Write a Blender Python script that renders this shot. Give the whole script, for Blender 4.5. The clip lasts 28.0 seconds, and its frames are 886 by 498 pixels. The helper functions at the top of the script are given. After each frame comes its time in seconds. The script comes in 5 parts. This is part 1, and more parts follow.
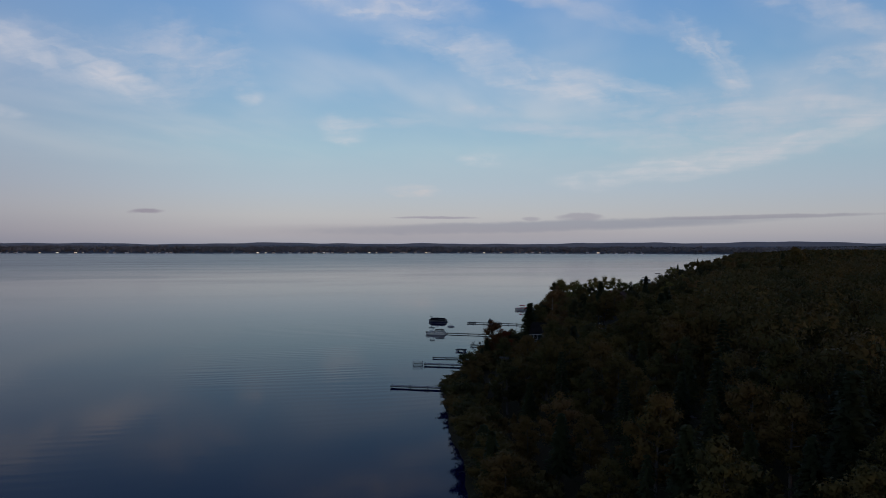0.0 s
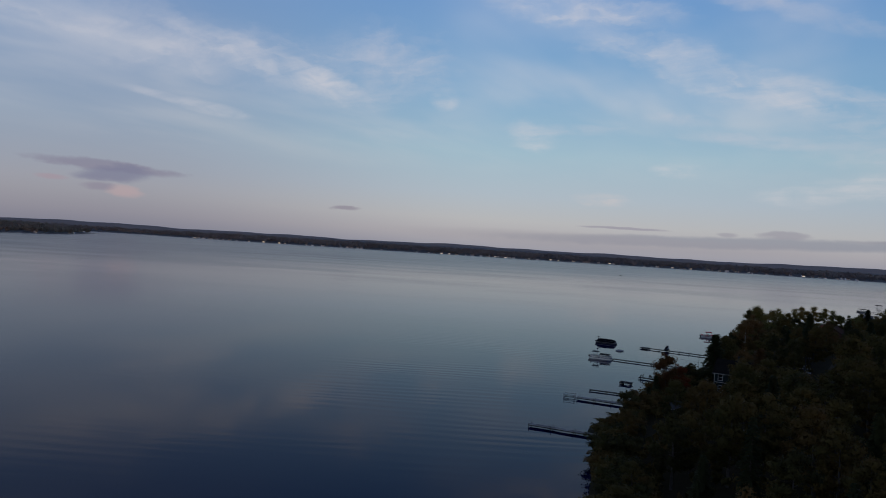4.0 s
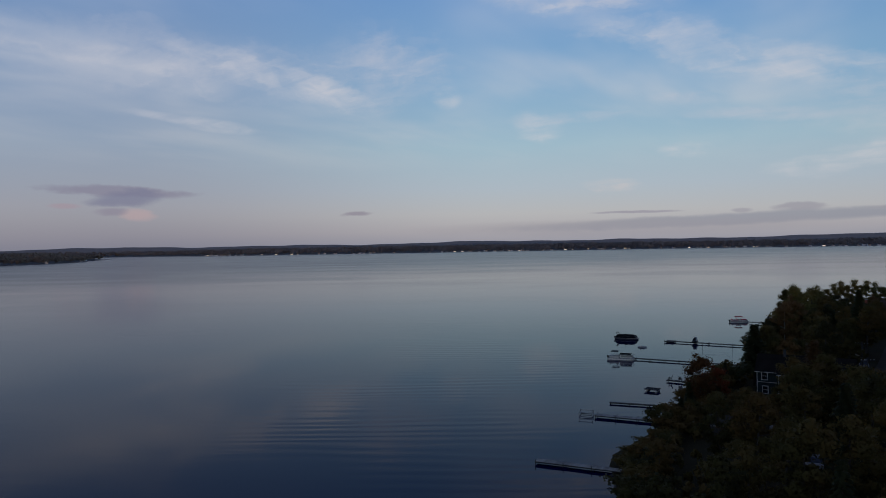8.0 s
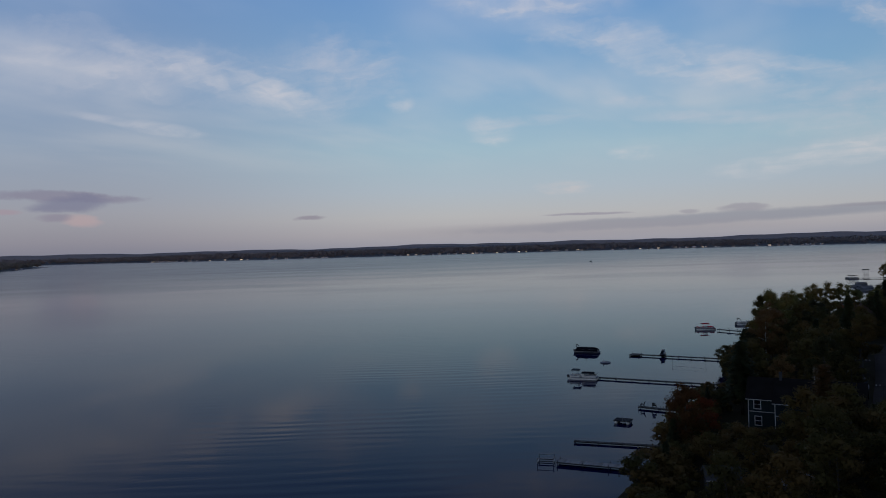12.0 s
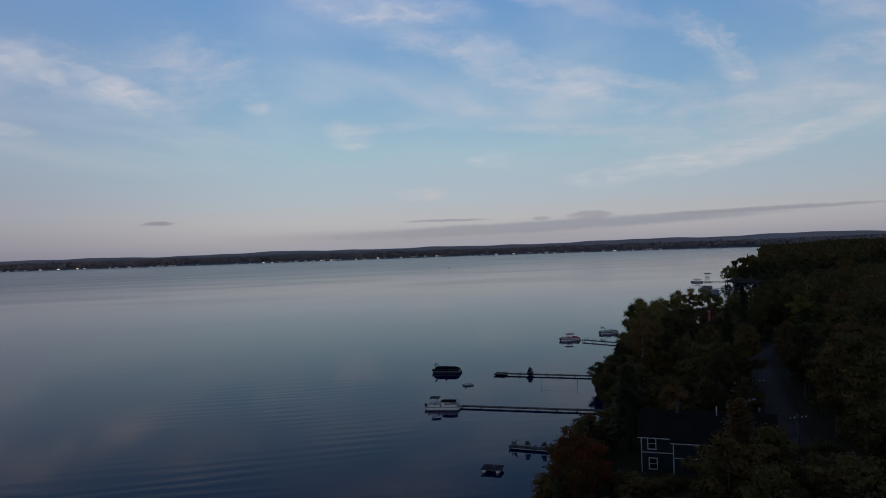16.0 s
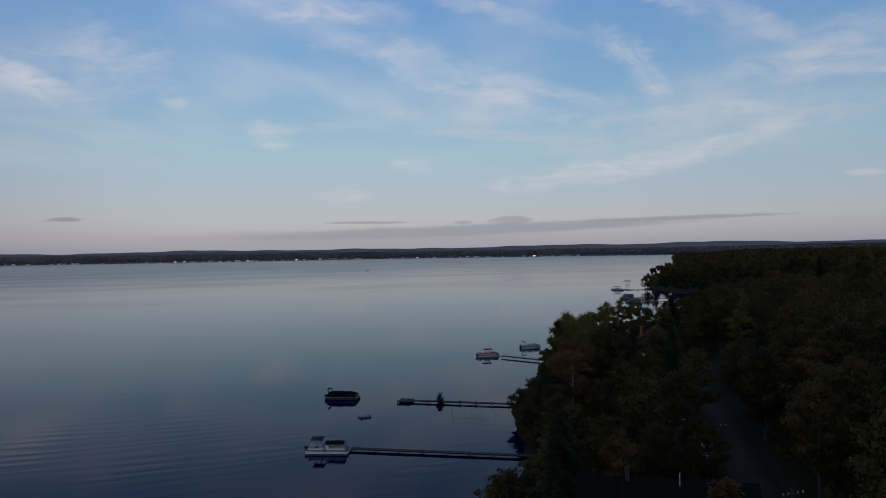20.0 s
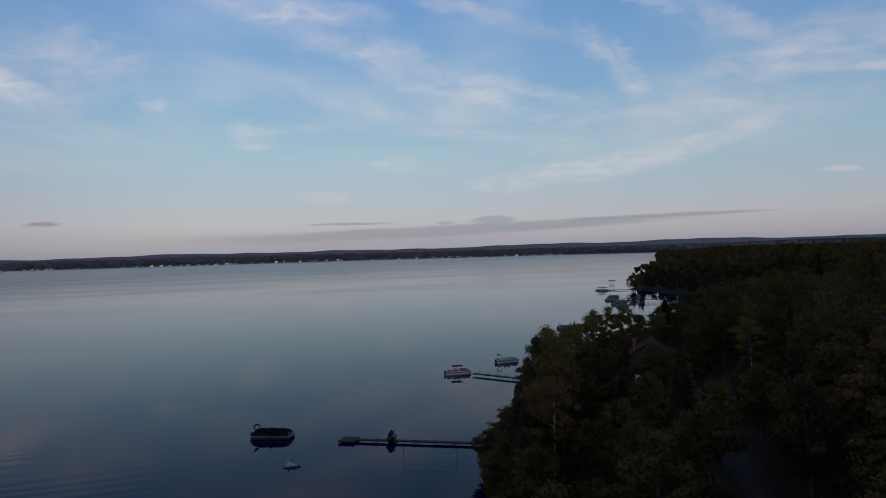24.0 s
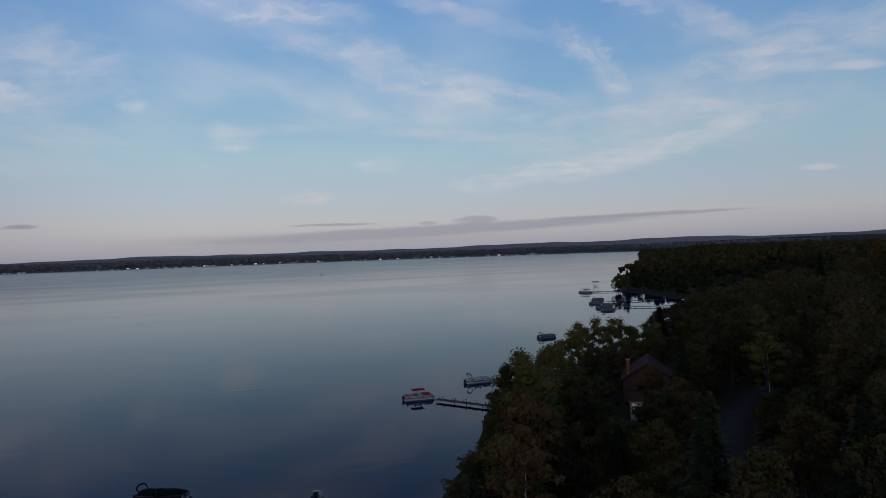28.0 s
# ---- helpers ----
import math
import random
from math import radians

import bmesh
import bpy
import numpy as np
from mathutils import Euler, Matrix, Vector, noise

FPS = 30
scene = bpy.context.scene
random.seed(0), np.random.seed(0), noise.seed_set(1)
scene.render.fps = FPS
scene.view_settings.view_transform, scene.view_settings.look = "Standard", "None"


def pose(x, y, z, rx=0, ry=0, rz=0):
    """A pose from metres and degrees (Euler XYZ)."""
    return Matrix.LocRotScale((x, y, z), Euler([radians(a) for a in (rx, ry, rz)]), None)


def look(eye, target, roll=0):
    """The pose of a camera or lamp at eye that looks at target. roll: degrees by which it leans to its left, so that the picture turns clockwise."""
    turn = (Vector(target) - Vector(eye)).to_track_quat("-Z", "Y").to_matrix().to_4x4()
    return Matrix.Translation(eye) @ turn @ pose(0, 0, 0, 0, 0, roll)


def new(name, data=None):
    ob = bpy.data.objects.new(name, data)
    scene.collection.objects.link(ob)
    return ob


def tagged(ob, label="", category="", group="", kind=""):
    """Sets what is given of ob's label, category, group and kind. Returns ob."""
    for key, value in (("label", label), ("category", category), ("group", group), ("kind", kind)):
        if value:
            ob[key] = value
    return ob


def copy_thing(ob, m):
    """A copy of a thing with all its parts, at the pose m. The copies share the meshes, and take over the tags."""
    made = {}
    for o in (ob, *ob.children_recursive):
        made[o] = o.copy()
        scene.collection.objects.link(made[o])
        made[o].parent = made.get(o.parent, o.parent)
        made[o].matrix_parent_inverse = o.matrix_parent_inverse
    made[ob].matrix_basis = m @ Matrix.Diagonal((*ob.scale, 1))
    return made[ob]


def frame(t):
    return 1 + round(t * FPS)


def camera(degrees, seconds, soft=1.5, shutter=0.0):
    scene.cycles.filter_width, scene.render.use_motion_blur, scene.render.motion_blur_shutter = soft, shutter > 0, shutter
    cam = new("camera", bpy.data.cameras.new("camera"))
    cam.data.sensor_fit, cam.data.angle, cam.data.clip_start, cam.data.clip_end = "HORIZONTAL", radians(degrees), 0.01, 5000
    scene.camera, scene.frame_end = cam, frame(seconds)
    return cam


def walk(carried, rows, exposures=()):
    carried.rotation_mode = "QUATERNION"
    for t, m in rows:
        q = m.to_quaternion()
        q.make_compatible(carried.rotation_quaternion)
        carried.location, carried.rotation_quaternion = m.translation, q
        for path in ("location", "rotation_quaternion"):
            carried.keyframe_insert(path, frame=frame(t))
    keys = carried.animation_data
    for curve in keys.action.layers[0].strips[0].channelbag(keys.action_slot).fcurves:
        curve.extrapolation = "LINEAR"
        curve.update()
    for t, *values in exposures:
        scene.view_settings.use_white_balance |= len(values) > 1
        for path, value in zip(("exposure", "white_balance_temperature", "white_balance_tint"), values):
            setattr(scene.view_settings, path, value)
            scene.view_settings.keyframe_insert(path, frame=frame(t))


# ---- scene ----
cam = camera(62.4, 28.0, soft=0.95)
PATH = [
    (0, (-11.723, -38.004, 28.183), (-11.214, -36.07, 28.178), 0.1),
    (1, (-9.129, -32.289, 28.657), (-8.611, -30.357, 28.652), 0.2),
    (1.5, (-7.996, -29.222, 28.782), (-7.512, -27.281, 28.778), 2.5),
    (2, (-6.573, -26.133, 28.846), (-6.171, -24.174, 28.842), 5.4),
    (2.5, (-5.109, -23.039, 28.817), (-4.805, -21.062, 28.813), 5.5),
    (3, (-3.78, -19.92, 28.757), (-3.575, -17.93, 28.752), 5.1),
    (3.5, (-2.512, -16.938, 28.662), (-2.411, -14.94, 28.657), 4.9),
    (4, (-1.417, -14.114, 28.558), (-1.401, -12.114, 28.554), 3.6),
    (4.5, (-0.455, -11.348, 28.544), (-0.492, -9.349, 28.537), 1.4),
    (6.5, (2.787, -0.113, 28.69), (2.746, 1.887, 28.68), -1.1),
    (7, (3.522, 3.011, 28.794), (3.486, 5.011, 28.784), -1.0),
    (8, (4.835, 9.581, 29.031), (4.812, 11.581, 29.022), -1.0),
    (9, (6.034, 16.014, 29.255), (6.022, 18.014, 29.247), -0.6),
    (9.5, (6.518, 19.15, 29.274), (6.511, 21.15, 29.266), 0.2),
    (10, (7.01, 22.194, 29.272), (7.01, 24.194, 29.265), 0.3),
    (11, (7.912, 28.368, 29.179), (7.936, 30.368, 29.175), -0.2),
    (11.5, (8.282, 31.552, 29.205), (8.341, 33.551, 29.202), -0.9),
    (12, (8.891, 34.858, 29.278), (8.993, 36.856, 29.275), -1.6),
    (12.5, (9.549, 38.213, 29.286), (9.698, 40.207, 29.284), -1.8),
    (14.5, (12.517, 51.292, 29.24), (12.858, 53.263, 29.241), -2.0),
    (15, (13.264, 54.376, 29.228), (13.653, 56.338, 29.229), -1.8),
    (16, (15.03, 60.371, 29.21), (15.51, 62.313, 29.213), -1.9),
    (17, (17.228, 66.451, 29.198), (17.79, 68.371, 29.2), -1.6),
    (18, (19.85, 72.491, 29.065), (20.479, 74.389, 29.069), -1.3),
    (18.5, (21.354, 75.558, 29.048), (22.009, 77.447, 29.052), -0.9),
    (19, (22.817, 78.655, 29.105), (23.488, 80.539, 29.11), -0.7),
    (20, (26.021, 84.569, 29.273), (26.705, 86.448, 29.279), -0.88),
    (21, (29.33, 90.19, 29.518), (30.026, 92.065, 29.524), -0.98),
    (21.5, (31.044, 93.051, 29.539), (31.745, 94.924, 29.544), -1.1),
    (23.5, (38.316, 105.174, 29.518), (39.039, 107.039, 29.523), -1.5),
    (24, (40.13, 108.145, 29.539), (40.858, 110.008, 29.545), -1.6),
    (25, (43.578, 113.865, 29.569), (44.318, 115.723, 29.575), -1.7),
    (26, (47.214, 119.496, 29.721), (47.963, 121.35, 29.728), -1.82),
    (27, (51.261, 125.586, 29.886), (52.02, 127.436, 29.891), -1.88),
    (28, (54.98, 131.709, 29.851), (55.751, 133.554, 29.856), -2.0),
]
walk(cam, [(t, look(eye, target, roll)) for t, eye, target, roll in PATH],
     exposures=[(0, 0.0), (3, -0.02), (5, -0.07), (13, -0.08), (17, -0.05), (20.5, 0.0), (28, 0.0)])

# ---- light ----
SUN_AZ = 160.0          # degrees from +y towards +x: low behind the camera
SUN_EL = 3.0
sun = new("sun", bpy.data.lights.new("sun", "SUN"))
sun.data.energy, sun.data.angle, sun.data.color = 0.42, radians(10), (1.0, 0.62, 0.36)
sun_way = Vector((math.sin(radians(SUN_AZ)) * math.cos(radians(SUN_EL)), math.cos(radians(SUN_AZ)) * math.cos(radians(SUN_EL)), math.sin(radians(SUN_EL))))
sun.matrix_basis = look(sun_way * 400, (0, 0, 0))


class Nodes:
    """A short hand for node trees."""

    def __init__(self, tree):
        self.t = tree

    def add(self, kind, **sets):
        n = self.t.nodes.new(kind)
        for key, value in sets.items():
            setattr(n, key, value)
        return n

    def put(self, socket, value):
        if hasattr(value, "is_linked") or isinstance(value, bpy.types.NodeSocket):
            self.t.links.new(value, socket)
        else:
            socket.default_value = value

    def math(self, op, a, b=0.0, c=0.0, clamp=False):
        n = self.add("ShaderNodeMath", operation=op, use_clamp=clamp)
        for s, v in zip(n.inputs, (a, b, c)):
            self.put(s, v)
        return n.outputs[0]

    def mix(self, f, a, b, blend="MIX"):
        n = self.add("ShaderNodeMix", data_type="RGBA", blend_type=blend)
        self.put(n.inputs[0], f), self.put(n.inputs[6], a), self.put(n.inputs[7], b)
        return n.outputs[2]

    def xyz(self, x, y, z):
        n = self.add("ShaderNodeCombineXYZ")
        for s, v in zip(n.inputs, (x, y, z)):
            self.put(s, v)
        return n.outputs[0]

    def noise(self, vec, scale, detail=3.0, rough=0.5, distort=0.0):
        n = self.add("ShaderNodeTexNoise")
        if vec is not None:
            self.put(n.inputs["Vector"], vec)
        self.put(n.inputs["Scale"], scale), self.put(n.inputs["Detail"], detail)
        self.put(n.inputs["Roughness"], rough), self.put(n.inputs["Distortion"], distort)
        return n.outputs[0]

    def ramp(self, f, stops):
        n = self.add("ShaderNodeValToRGB")
        els = n.color_ramp.elements
        while len(els) < len(stops):
            els.new(0.5)
        for e, (p, col) in zip(els, stops):
            e.position, e.color = p, (*col, 1) if len(col) == 3 else col
        self.put(n.inputs[0], f)
        return n.outputs[0]

    def step(self, v, a, b, lo=0.0, hi=1.0):
        n = self.add("ShaderNodeMapRange", interpolation_type="SMOOTHSTEP", clamp=True)
        for s, x in zip(n.inputs, (v, a, b, lo, hi)):
            self.put(s, x)
        return n.outputs[0]


def rgb(r, g, b):
    """A colour from display values 0 to 255."""
    return tuple((v / 255 / 12.92 if v <= 10 else ((v / 255 + 0.055) / 1.055) ** 2.4) for v in (r, g, b))


# evening sky: a Nishita glow round the low sun, a blue to pink gradient, cirrus and a few low clouds
world = bpy.data.worlds.new("evening_sky")
world.use_nodes = True
scene.world = world
W = Nodes(world.node_tree)
world.node_tree.nodes.clear()
way = W.add("ShaderNodeTexCoord").outputs["Generated"]
sep = W.add("ShaderNodeSeparateXYZ")
W.put(sep.inputs[0], way)
DX, DY, DZ = sep.outputs
AZ = W.math("MULTIPLY", W.math("ARCTAN2", DX, DY), 57.2958)
EL = W.math("MULTIPLY", W.math("ARCSINE", DZ), 57.2958)
base = W.ramp(W.math("DIVIDE", EL, 40.0, clamp=True), [
    (0.0, rgb(142, 148, 168)), (0.028, rgb(163, 166, 180)), (0.06, rgb(171, 178, 191)), (0.11, rgb(162, 180, 202)), (0.19, rgb(148, 181, 207)),
    (0.30, rgb(123, 166, 208)), (0.47, rgb(100, 147, 206)), (0.62, rgb(62, 101, 168)), (1.0, rgb(42, 70, 130))])
# the side away from the glow, at the left, is greyer and more purple
side = W.step(AZ, 6.0, -26.0)
base = W.mix(W.math("MULTIPLY", side, 0.75), base, W.ramp(W.math("DIVIDE", EL, 40.0, clamp=True), [
    (0.0, rgb(112, 118, 142)), (0.08, rgb(133, 139, 164)), (0.2, rgb(128, 143, 178)), (0.47, rgb(104, 136, 188)), (0.62, rgb(70, 104, 160)), (1.0, rgb(46, 74, 128))]))
# a faint veil of cirrus on a high sheet
flat = W.math("ADD", DZ, 0.10)
u, v = W.math("DIVIDE", DX, flat), W.math("DIVIDE", DY, flat)
ru = W.math("SUBTRACT", W.math("MULTIPLY", u, 0.80), W.math("MULTIPLY", v, 0.60))
rv = W.math("ADD", W.math("MULTIPLY", u, 0.60), W.math("MULTIPLY", v, 0.80))
wisp = W.noise(W.xyz(W.math("MULTIPLY", ru, 1.3), W.math("MULTIPLY", rv, 0.7), 3.1), 1.3, 3.5, 0.52, 0.15)
broad = W.noise(W.xyz(ru, rv, 8.7), 0.8, 2.0, 0.5, 0.2)
cover = W.math("MULTIPLY", W.step(wisp, 0.30, 0.82), W.step(broad, 0.26, 0.62))
cover = W.math("MULTIPLY", cover, W.step(EL, 4.5, 11.0))
cloud_tint = W.ramp(W.math("DIVIDE", EL, 20.0, clamp=True), [(0.0, rgb(196, 184, 190)), (0.3, rgb(206, 204, 210)), (1.0, rgb(196, 206, 228))])
base = W.mix(W.math("MULTIPLY", cover, 0.55), base, cloud_tint)
warp = W.math("SUBTRACT", W.noise(W.xyz(AZ, W.math("MULTIPLY", EL, 1.6), 2.0), 0.16, 5.0, 0.6), 0.5)
frays = W.math("SUBTRACT", W.noise(W.xyz(AZ, W.math("MULTIPLY", EL, 2.4), 7.0), 0.75, 2.5, 0.5), 0.5)


threads = W.step(W.noise(W.xyz(W.math("MULTIPLY", ru, 1.0), W.math("MULTIPLY", rv, 2.6), 5.0), 2.6, 5.0, 0.6, 0.35), 0.22, 0.66, 0.35, 1.0)


def cloud(az, el, wide, high, tilt, tint, strength, ragged=1.0, grain=0.0, edge=(2.6, 0.0)):
    """One cloud: a soft ragged patch round a direction of the sky; tilt: rise per degree; grain: how far it falls into threads."""
    global base
    da = W.math("SUBTRACT", AZ, az)
    de = W.math("SUBTRACT", W.math("SUBTRACT", EL, el), W.math("MULTIPLY", da, tilt))
    along_it = W.math("MULTIPLY", da, math.sqrt(1 + tilt * tilt))
    de = W.math("ADD", de, W.math("MULTIPLY", warp, 2.6 * min(high, 1.6) * ragged))
    de = W.math("ADD", de, W.math("MULTIPLY", frays, 1.5 * min(high, 1.2) * ragged))
    da = W.math("ADD", da, W.math("MULTIPLY", frays, 0.9 * wide * ragged))
    r = W.math("ADD", W.math("POWER", W.math("DIVIDE", da, wide), 2.0), W.math("POWER", W.math("DIVIDE", de, high), 2.0))
    f = W.step(r, *edge)
    if grain:
        t = W.noise(W.xyz(W.math("MULTIPLY", along_it, 0.34), W.math("ADD", W.math("MULTIPLY", de, 0.85), W.math("MULTIPLY", warp, 1.2)), az), 0.8, 4.0, 0.52, 0.5)
        f = W.math("MULTIPLY", f, W.step(t, 0.38 - 0.20 / grain, 0.86))
        f = W.math("MULTIPLY", f, threads)
    base = W.mix(W.math("MULTIPLY", f, strength * (1.45 if grain else 1.0)), base, (*rgb(*tint), 1))


WHITE, PALE, PINK = (204, 205, 218), (190, 194, 213), (206, 196, 202)
cloud(48.5, 12.6, 7.1, 0.97, 0.03, WHITE, 0.5, 0.55, 1.1)
cloud(51.0, 14.6, 4.4, 1.37, 0.17, WHITE, 0.42, 0.6, 1.0)
cloud(41.7, 16.4, 4.4, 0.95, -0.42, WHITE, 0.38, 1.0, 1.0)
cloud(52.6, 11.5, 1.4, 0.26, -0.06, WHITE, 0.45, 0.4, 0)
cloud(25.9, 5.0, 2.1, 0.57, -0.04, WHITE, 0.42, 0.6, 1.2)
cloud(31.6, 5.8, 4.3, 0.73, 0.07, WHITE, 0.48, 0.5, 1.2)
cloud(37.4, 6.7, 4.6, 0.80, 0.19, WHITE, 0.5, 0.5, 1.2)
cloud(41.8, 7.6, 3.2, 0.53, 0.21, WHITE, 0.48, 0.5, 1.2)
cloud(37.2, 9.0, 8.2, 1.90, -0.02, PALE, 0.4, 0.8, 1.0)
cloud(34.5, 14.0, 2.5, 1.15, -0.75, WHITE, 0.42, 1.0, 1.1)
cloud(36.1, 12.3, 1.1, 0.82, -0.38, WHITE, 0.45, 0.4, 1.5)
cloud(41.3, 10.0, 4.3, 0.44, -0.04, WHITE, 0.4, 0.6, 1.2)
cloud(46.2, 8.9, 2.9, 0.59, 0.03, WHITE, 0.42, 0.6, 1.2)
cloud(10.4, 18.3, 5.5, 1.01, -0.06, WHITE, 0.48, 0.7, 1.0)
cloud(15.2, 15.7, 4.1, 0.81, -0.11, WHITE, 0.42, 0.7, 1.0)
cloud(21.8, 12.9, 6.6, 1.13, -0.32, WHITE, 0.38, 0.8, 0.9)
cloud(18.1, 10.5, 2.2, 0.38, -0.02, PALE, 0.4, 0.6, 1.2)
cloud(24.6, 11.9, 2.6, 0.47, -0.13, WHITE, 0.32, 0.6, 1.2)
cloud(28.1, 12.3, 3.5, 0.55, -0.29, WHITE, 0.36, 0.7, 1.1)
cloud(23.0, 9.0, 4.0, 0.39, -0.08, PALE, 0.4, 0.6, 1.2)
cloud(26.8, 17.2, 3.9, 0.56, -0.33, PALE, 0.32, 0.8, 1.0)
cloud(22.0, 18.8, 2.2, 0.55, -0.21, PALE, 0.42, 0.7, 1.0)
cloud(-5.7, 13.5, 4.5, 2.29, 0.03, PALE, 0.34, 0.9, 0.9)
cloud(-0.1, 11.4, 0.9, 0.67, 0.05, WHITE, 0.42, 0.35, 1.8)
cloud(6.9, 9.0, 1.5, 0.87, -0.14, WHITE, 0.42, 0.5, 1.5)
cloud(9.5, 9.6, 3.8, 0.34, 0.01, PALE, 0.4, 0.5, 1.3)
cloud(12.4, 4.4, 1.6, 0.43, -0.02, PINK, 0.45, 0.6, 1.3)
cloud(17.8, 6.7, 1.5, 0.44, -0.02, WHITE, 0.38, 0.6, 1.3)
cloud(50.1, 4.9, 1.0, 0.19, -0.02, WHITE, 0.4, 0.4, 0)
cloud(-13.6, 12.9, 6.4, 0.97, -0.25, WHITE, 0.42, 0.6, 1.0)
cloud(-9.6, 12.0, 2.2, 0.74, -0.28, WHITE, 0.4, 0.5, 1.3)
cloud(-22.8, 13.6, 7.2, 0.57, -0.08, WHITE, 0.34, 0.6, 1.1)
cloud(-19.7, 13.6, 10.3, 1.85, -0.10, PALE, 0.28, 0.9, 0.9)
cloud(-17.9, 9.2, 2.3, 0.37, -0.11, WHITE, 0.5, 0.4, 1.3)
cloud(-21.2, 9.7, 2.3, 0.24, -0.13, PALE, 0.35, 0.5, 1.2)
cloud(-4.2, 14.2, 3.1, 0.90, -0.02, PALE, 0.34, 0.8, 1.0)
# low dark banks over the far shore
cloud(-24.4, 4.28, 5.2, 0.40, -0.03, (118, 119, 152), 0.75, 0.8, 0.0, (1.4, 0.2))
cloud(-24.0, 3.75, 2.6, 0.62, 0.10, (104, 111, 150), 0.72, 0.85, 0.0, (1.4, 0.1))
cloud(-23.2, 2.62, 1.0, 0.36, 0.0, (180, 158, 170), 0.50, 1.0)
cloud(-25.0, 2.78, 0.9, 0.22, 0.02, (122, 121, 152), 0.60, 0.9)
cloud(-28.0, 3.2, 0.8, 0.16, 0.0, (150, 136, 160), 0.6, 0.7)
cloud(-7.3, 2.60, 1.3, 0.20, 0.03, (126, 126, 152), 0.75, 0.9, 0.0, (1.3, 0.2))
cloud(22.0, 1.62, 18.0, 0.46, 0.024, (130, 140, 163), 0.72, 0.35, 0.0, (1.35, 0.25))
cloud(13.0, 1.15, 12.0, 0.5, 0.0, (144, 148, 166), 0.5, 0.3)
cloud(25.4, 2.30, 1.9, 0.34, 0.0, (140, 144, 166), 0.7, 0.9, 0.0, (1.3, 0.2))
cloud(21.6, 2.25, 0.8, 0.20, 0.0, (140, 144, 166), 0.6, 0.9, 0.0, (1.3, 0.2))
cloud(14.2, 2.30, 3.6, 0.11, 0.0, (134, 136, 162), 0.7, 0.7, 0.0, (1.3, 0.2))
cloud(38.0, 2.22, 8.5, 0.17, 0.010, (134, 138, 160), 0.65, 0.5, 0.0, (1.3, 0.2))

sky = W.add("ShaderNodeTexSky", sky_type="NISHITA", sun_disc=False, sun_elevation=radians(SUN_EL), sun_rotation=radians(SUN_AZ))
bg = W.add("ShaderNodeBackground")
warm = W.mix(1.0, base, (1.06, 1.0, 0.915, 1), "MULTIPLY")
# the sky falls off gently towards the darker east
warm = W.mix(W.step(AZ, 14.0, 60.0), warm, W.mix(1.0, warm, (0.87, 0.88, 0.90, 1), "MULTIPLY"))
W.put(bg.inputs[0], W.mix(0.015, warm, sky.outputs[0], "ADD"))
W.put(bg.inputs[1], 1.02)
W.t.links.new(bg.outputs[0], W.add("ShaderNodeOutputWorld").inputs[0])


# ---- materials ----
def material(name, colours, scale=3.0, rough=0.7, metal=0.0, bump=0.3, grain=30.0, vary=0.0, spread=(0.3, 0.7), gloss=0.3):
    """A surface of mixed colours at two scales, with relief; vary: how far single objects differ."""
    m = bpy.data.materials.new(name)
    m.use_nodes = True
    n = Nodes(m.node_tree)
    p = m.node_tree.nodes["Principled BSDF"]
    at = n.add("ShaderNodeTexCoord").outputs["Object"]
    f = n.math("ADD", n.math("MULTIPLY", n.noise(at, scale, 4.0), 0.7), n.math("MULTIPLY", n.noise(at, grain, 3.0), 0.3))
    if vary:
        f = n.math("ADD", f, n.math("MULTIPLY", n.math("SUBTRACT", n.add("ShaderNodeObjectInfo").outputs["Random"], 0.5), vary))
    k = len(colours) - 1
    stops = [(spread[0] + (spread[1] - spread[0]) * i / max(k, 1), c) for i, c in enumerate(colours)]
    n.put(p.inputs["Base Color"], n.ramp(f, stops))
    n.put(p.inputs["Roughness"], n.math("ADD", rough - 0.08, n.math("MULTIPLY", n.noise(at, grain * 0.4, 2.0), 0.16)))
    n.put(p.inputs["Metallic"], metal)
    p.inputs["Specular IOR Level"].default_value = gloss
    if bump:
        b = n.add("ShaderNodeBump")
        n.put(b.inputs["Strength"], bump), n.put(b.inputs["Distance"], 0.02), n.put(b.inputs["Height"], n.noise(at, grain, 4.0))
        n.put(p.inputs["Normal"], b.outputs[0])
    return m


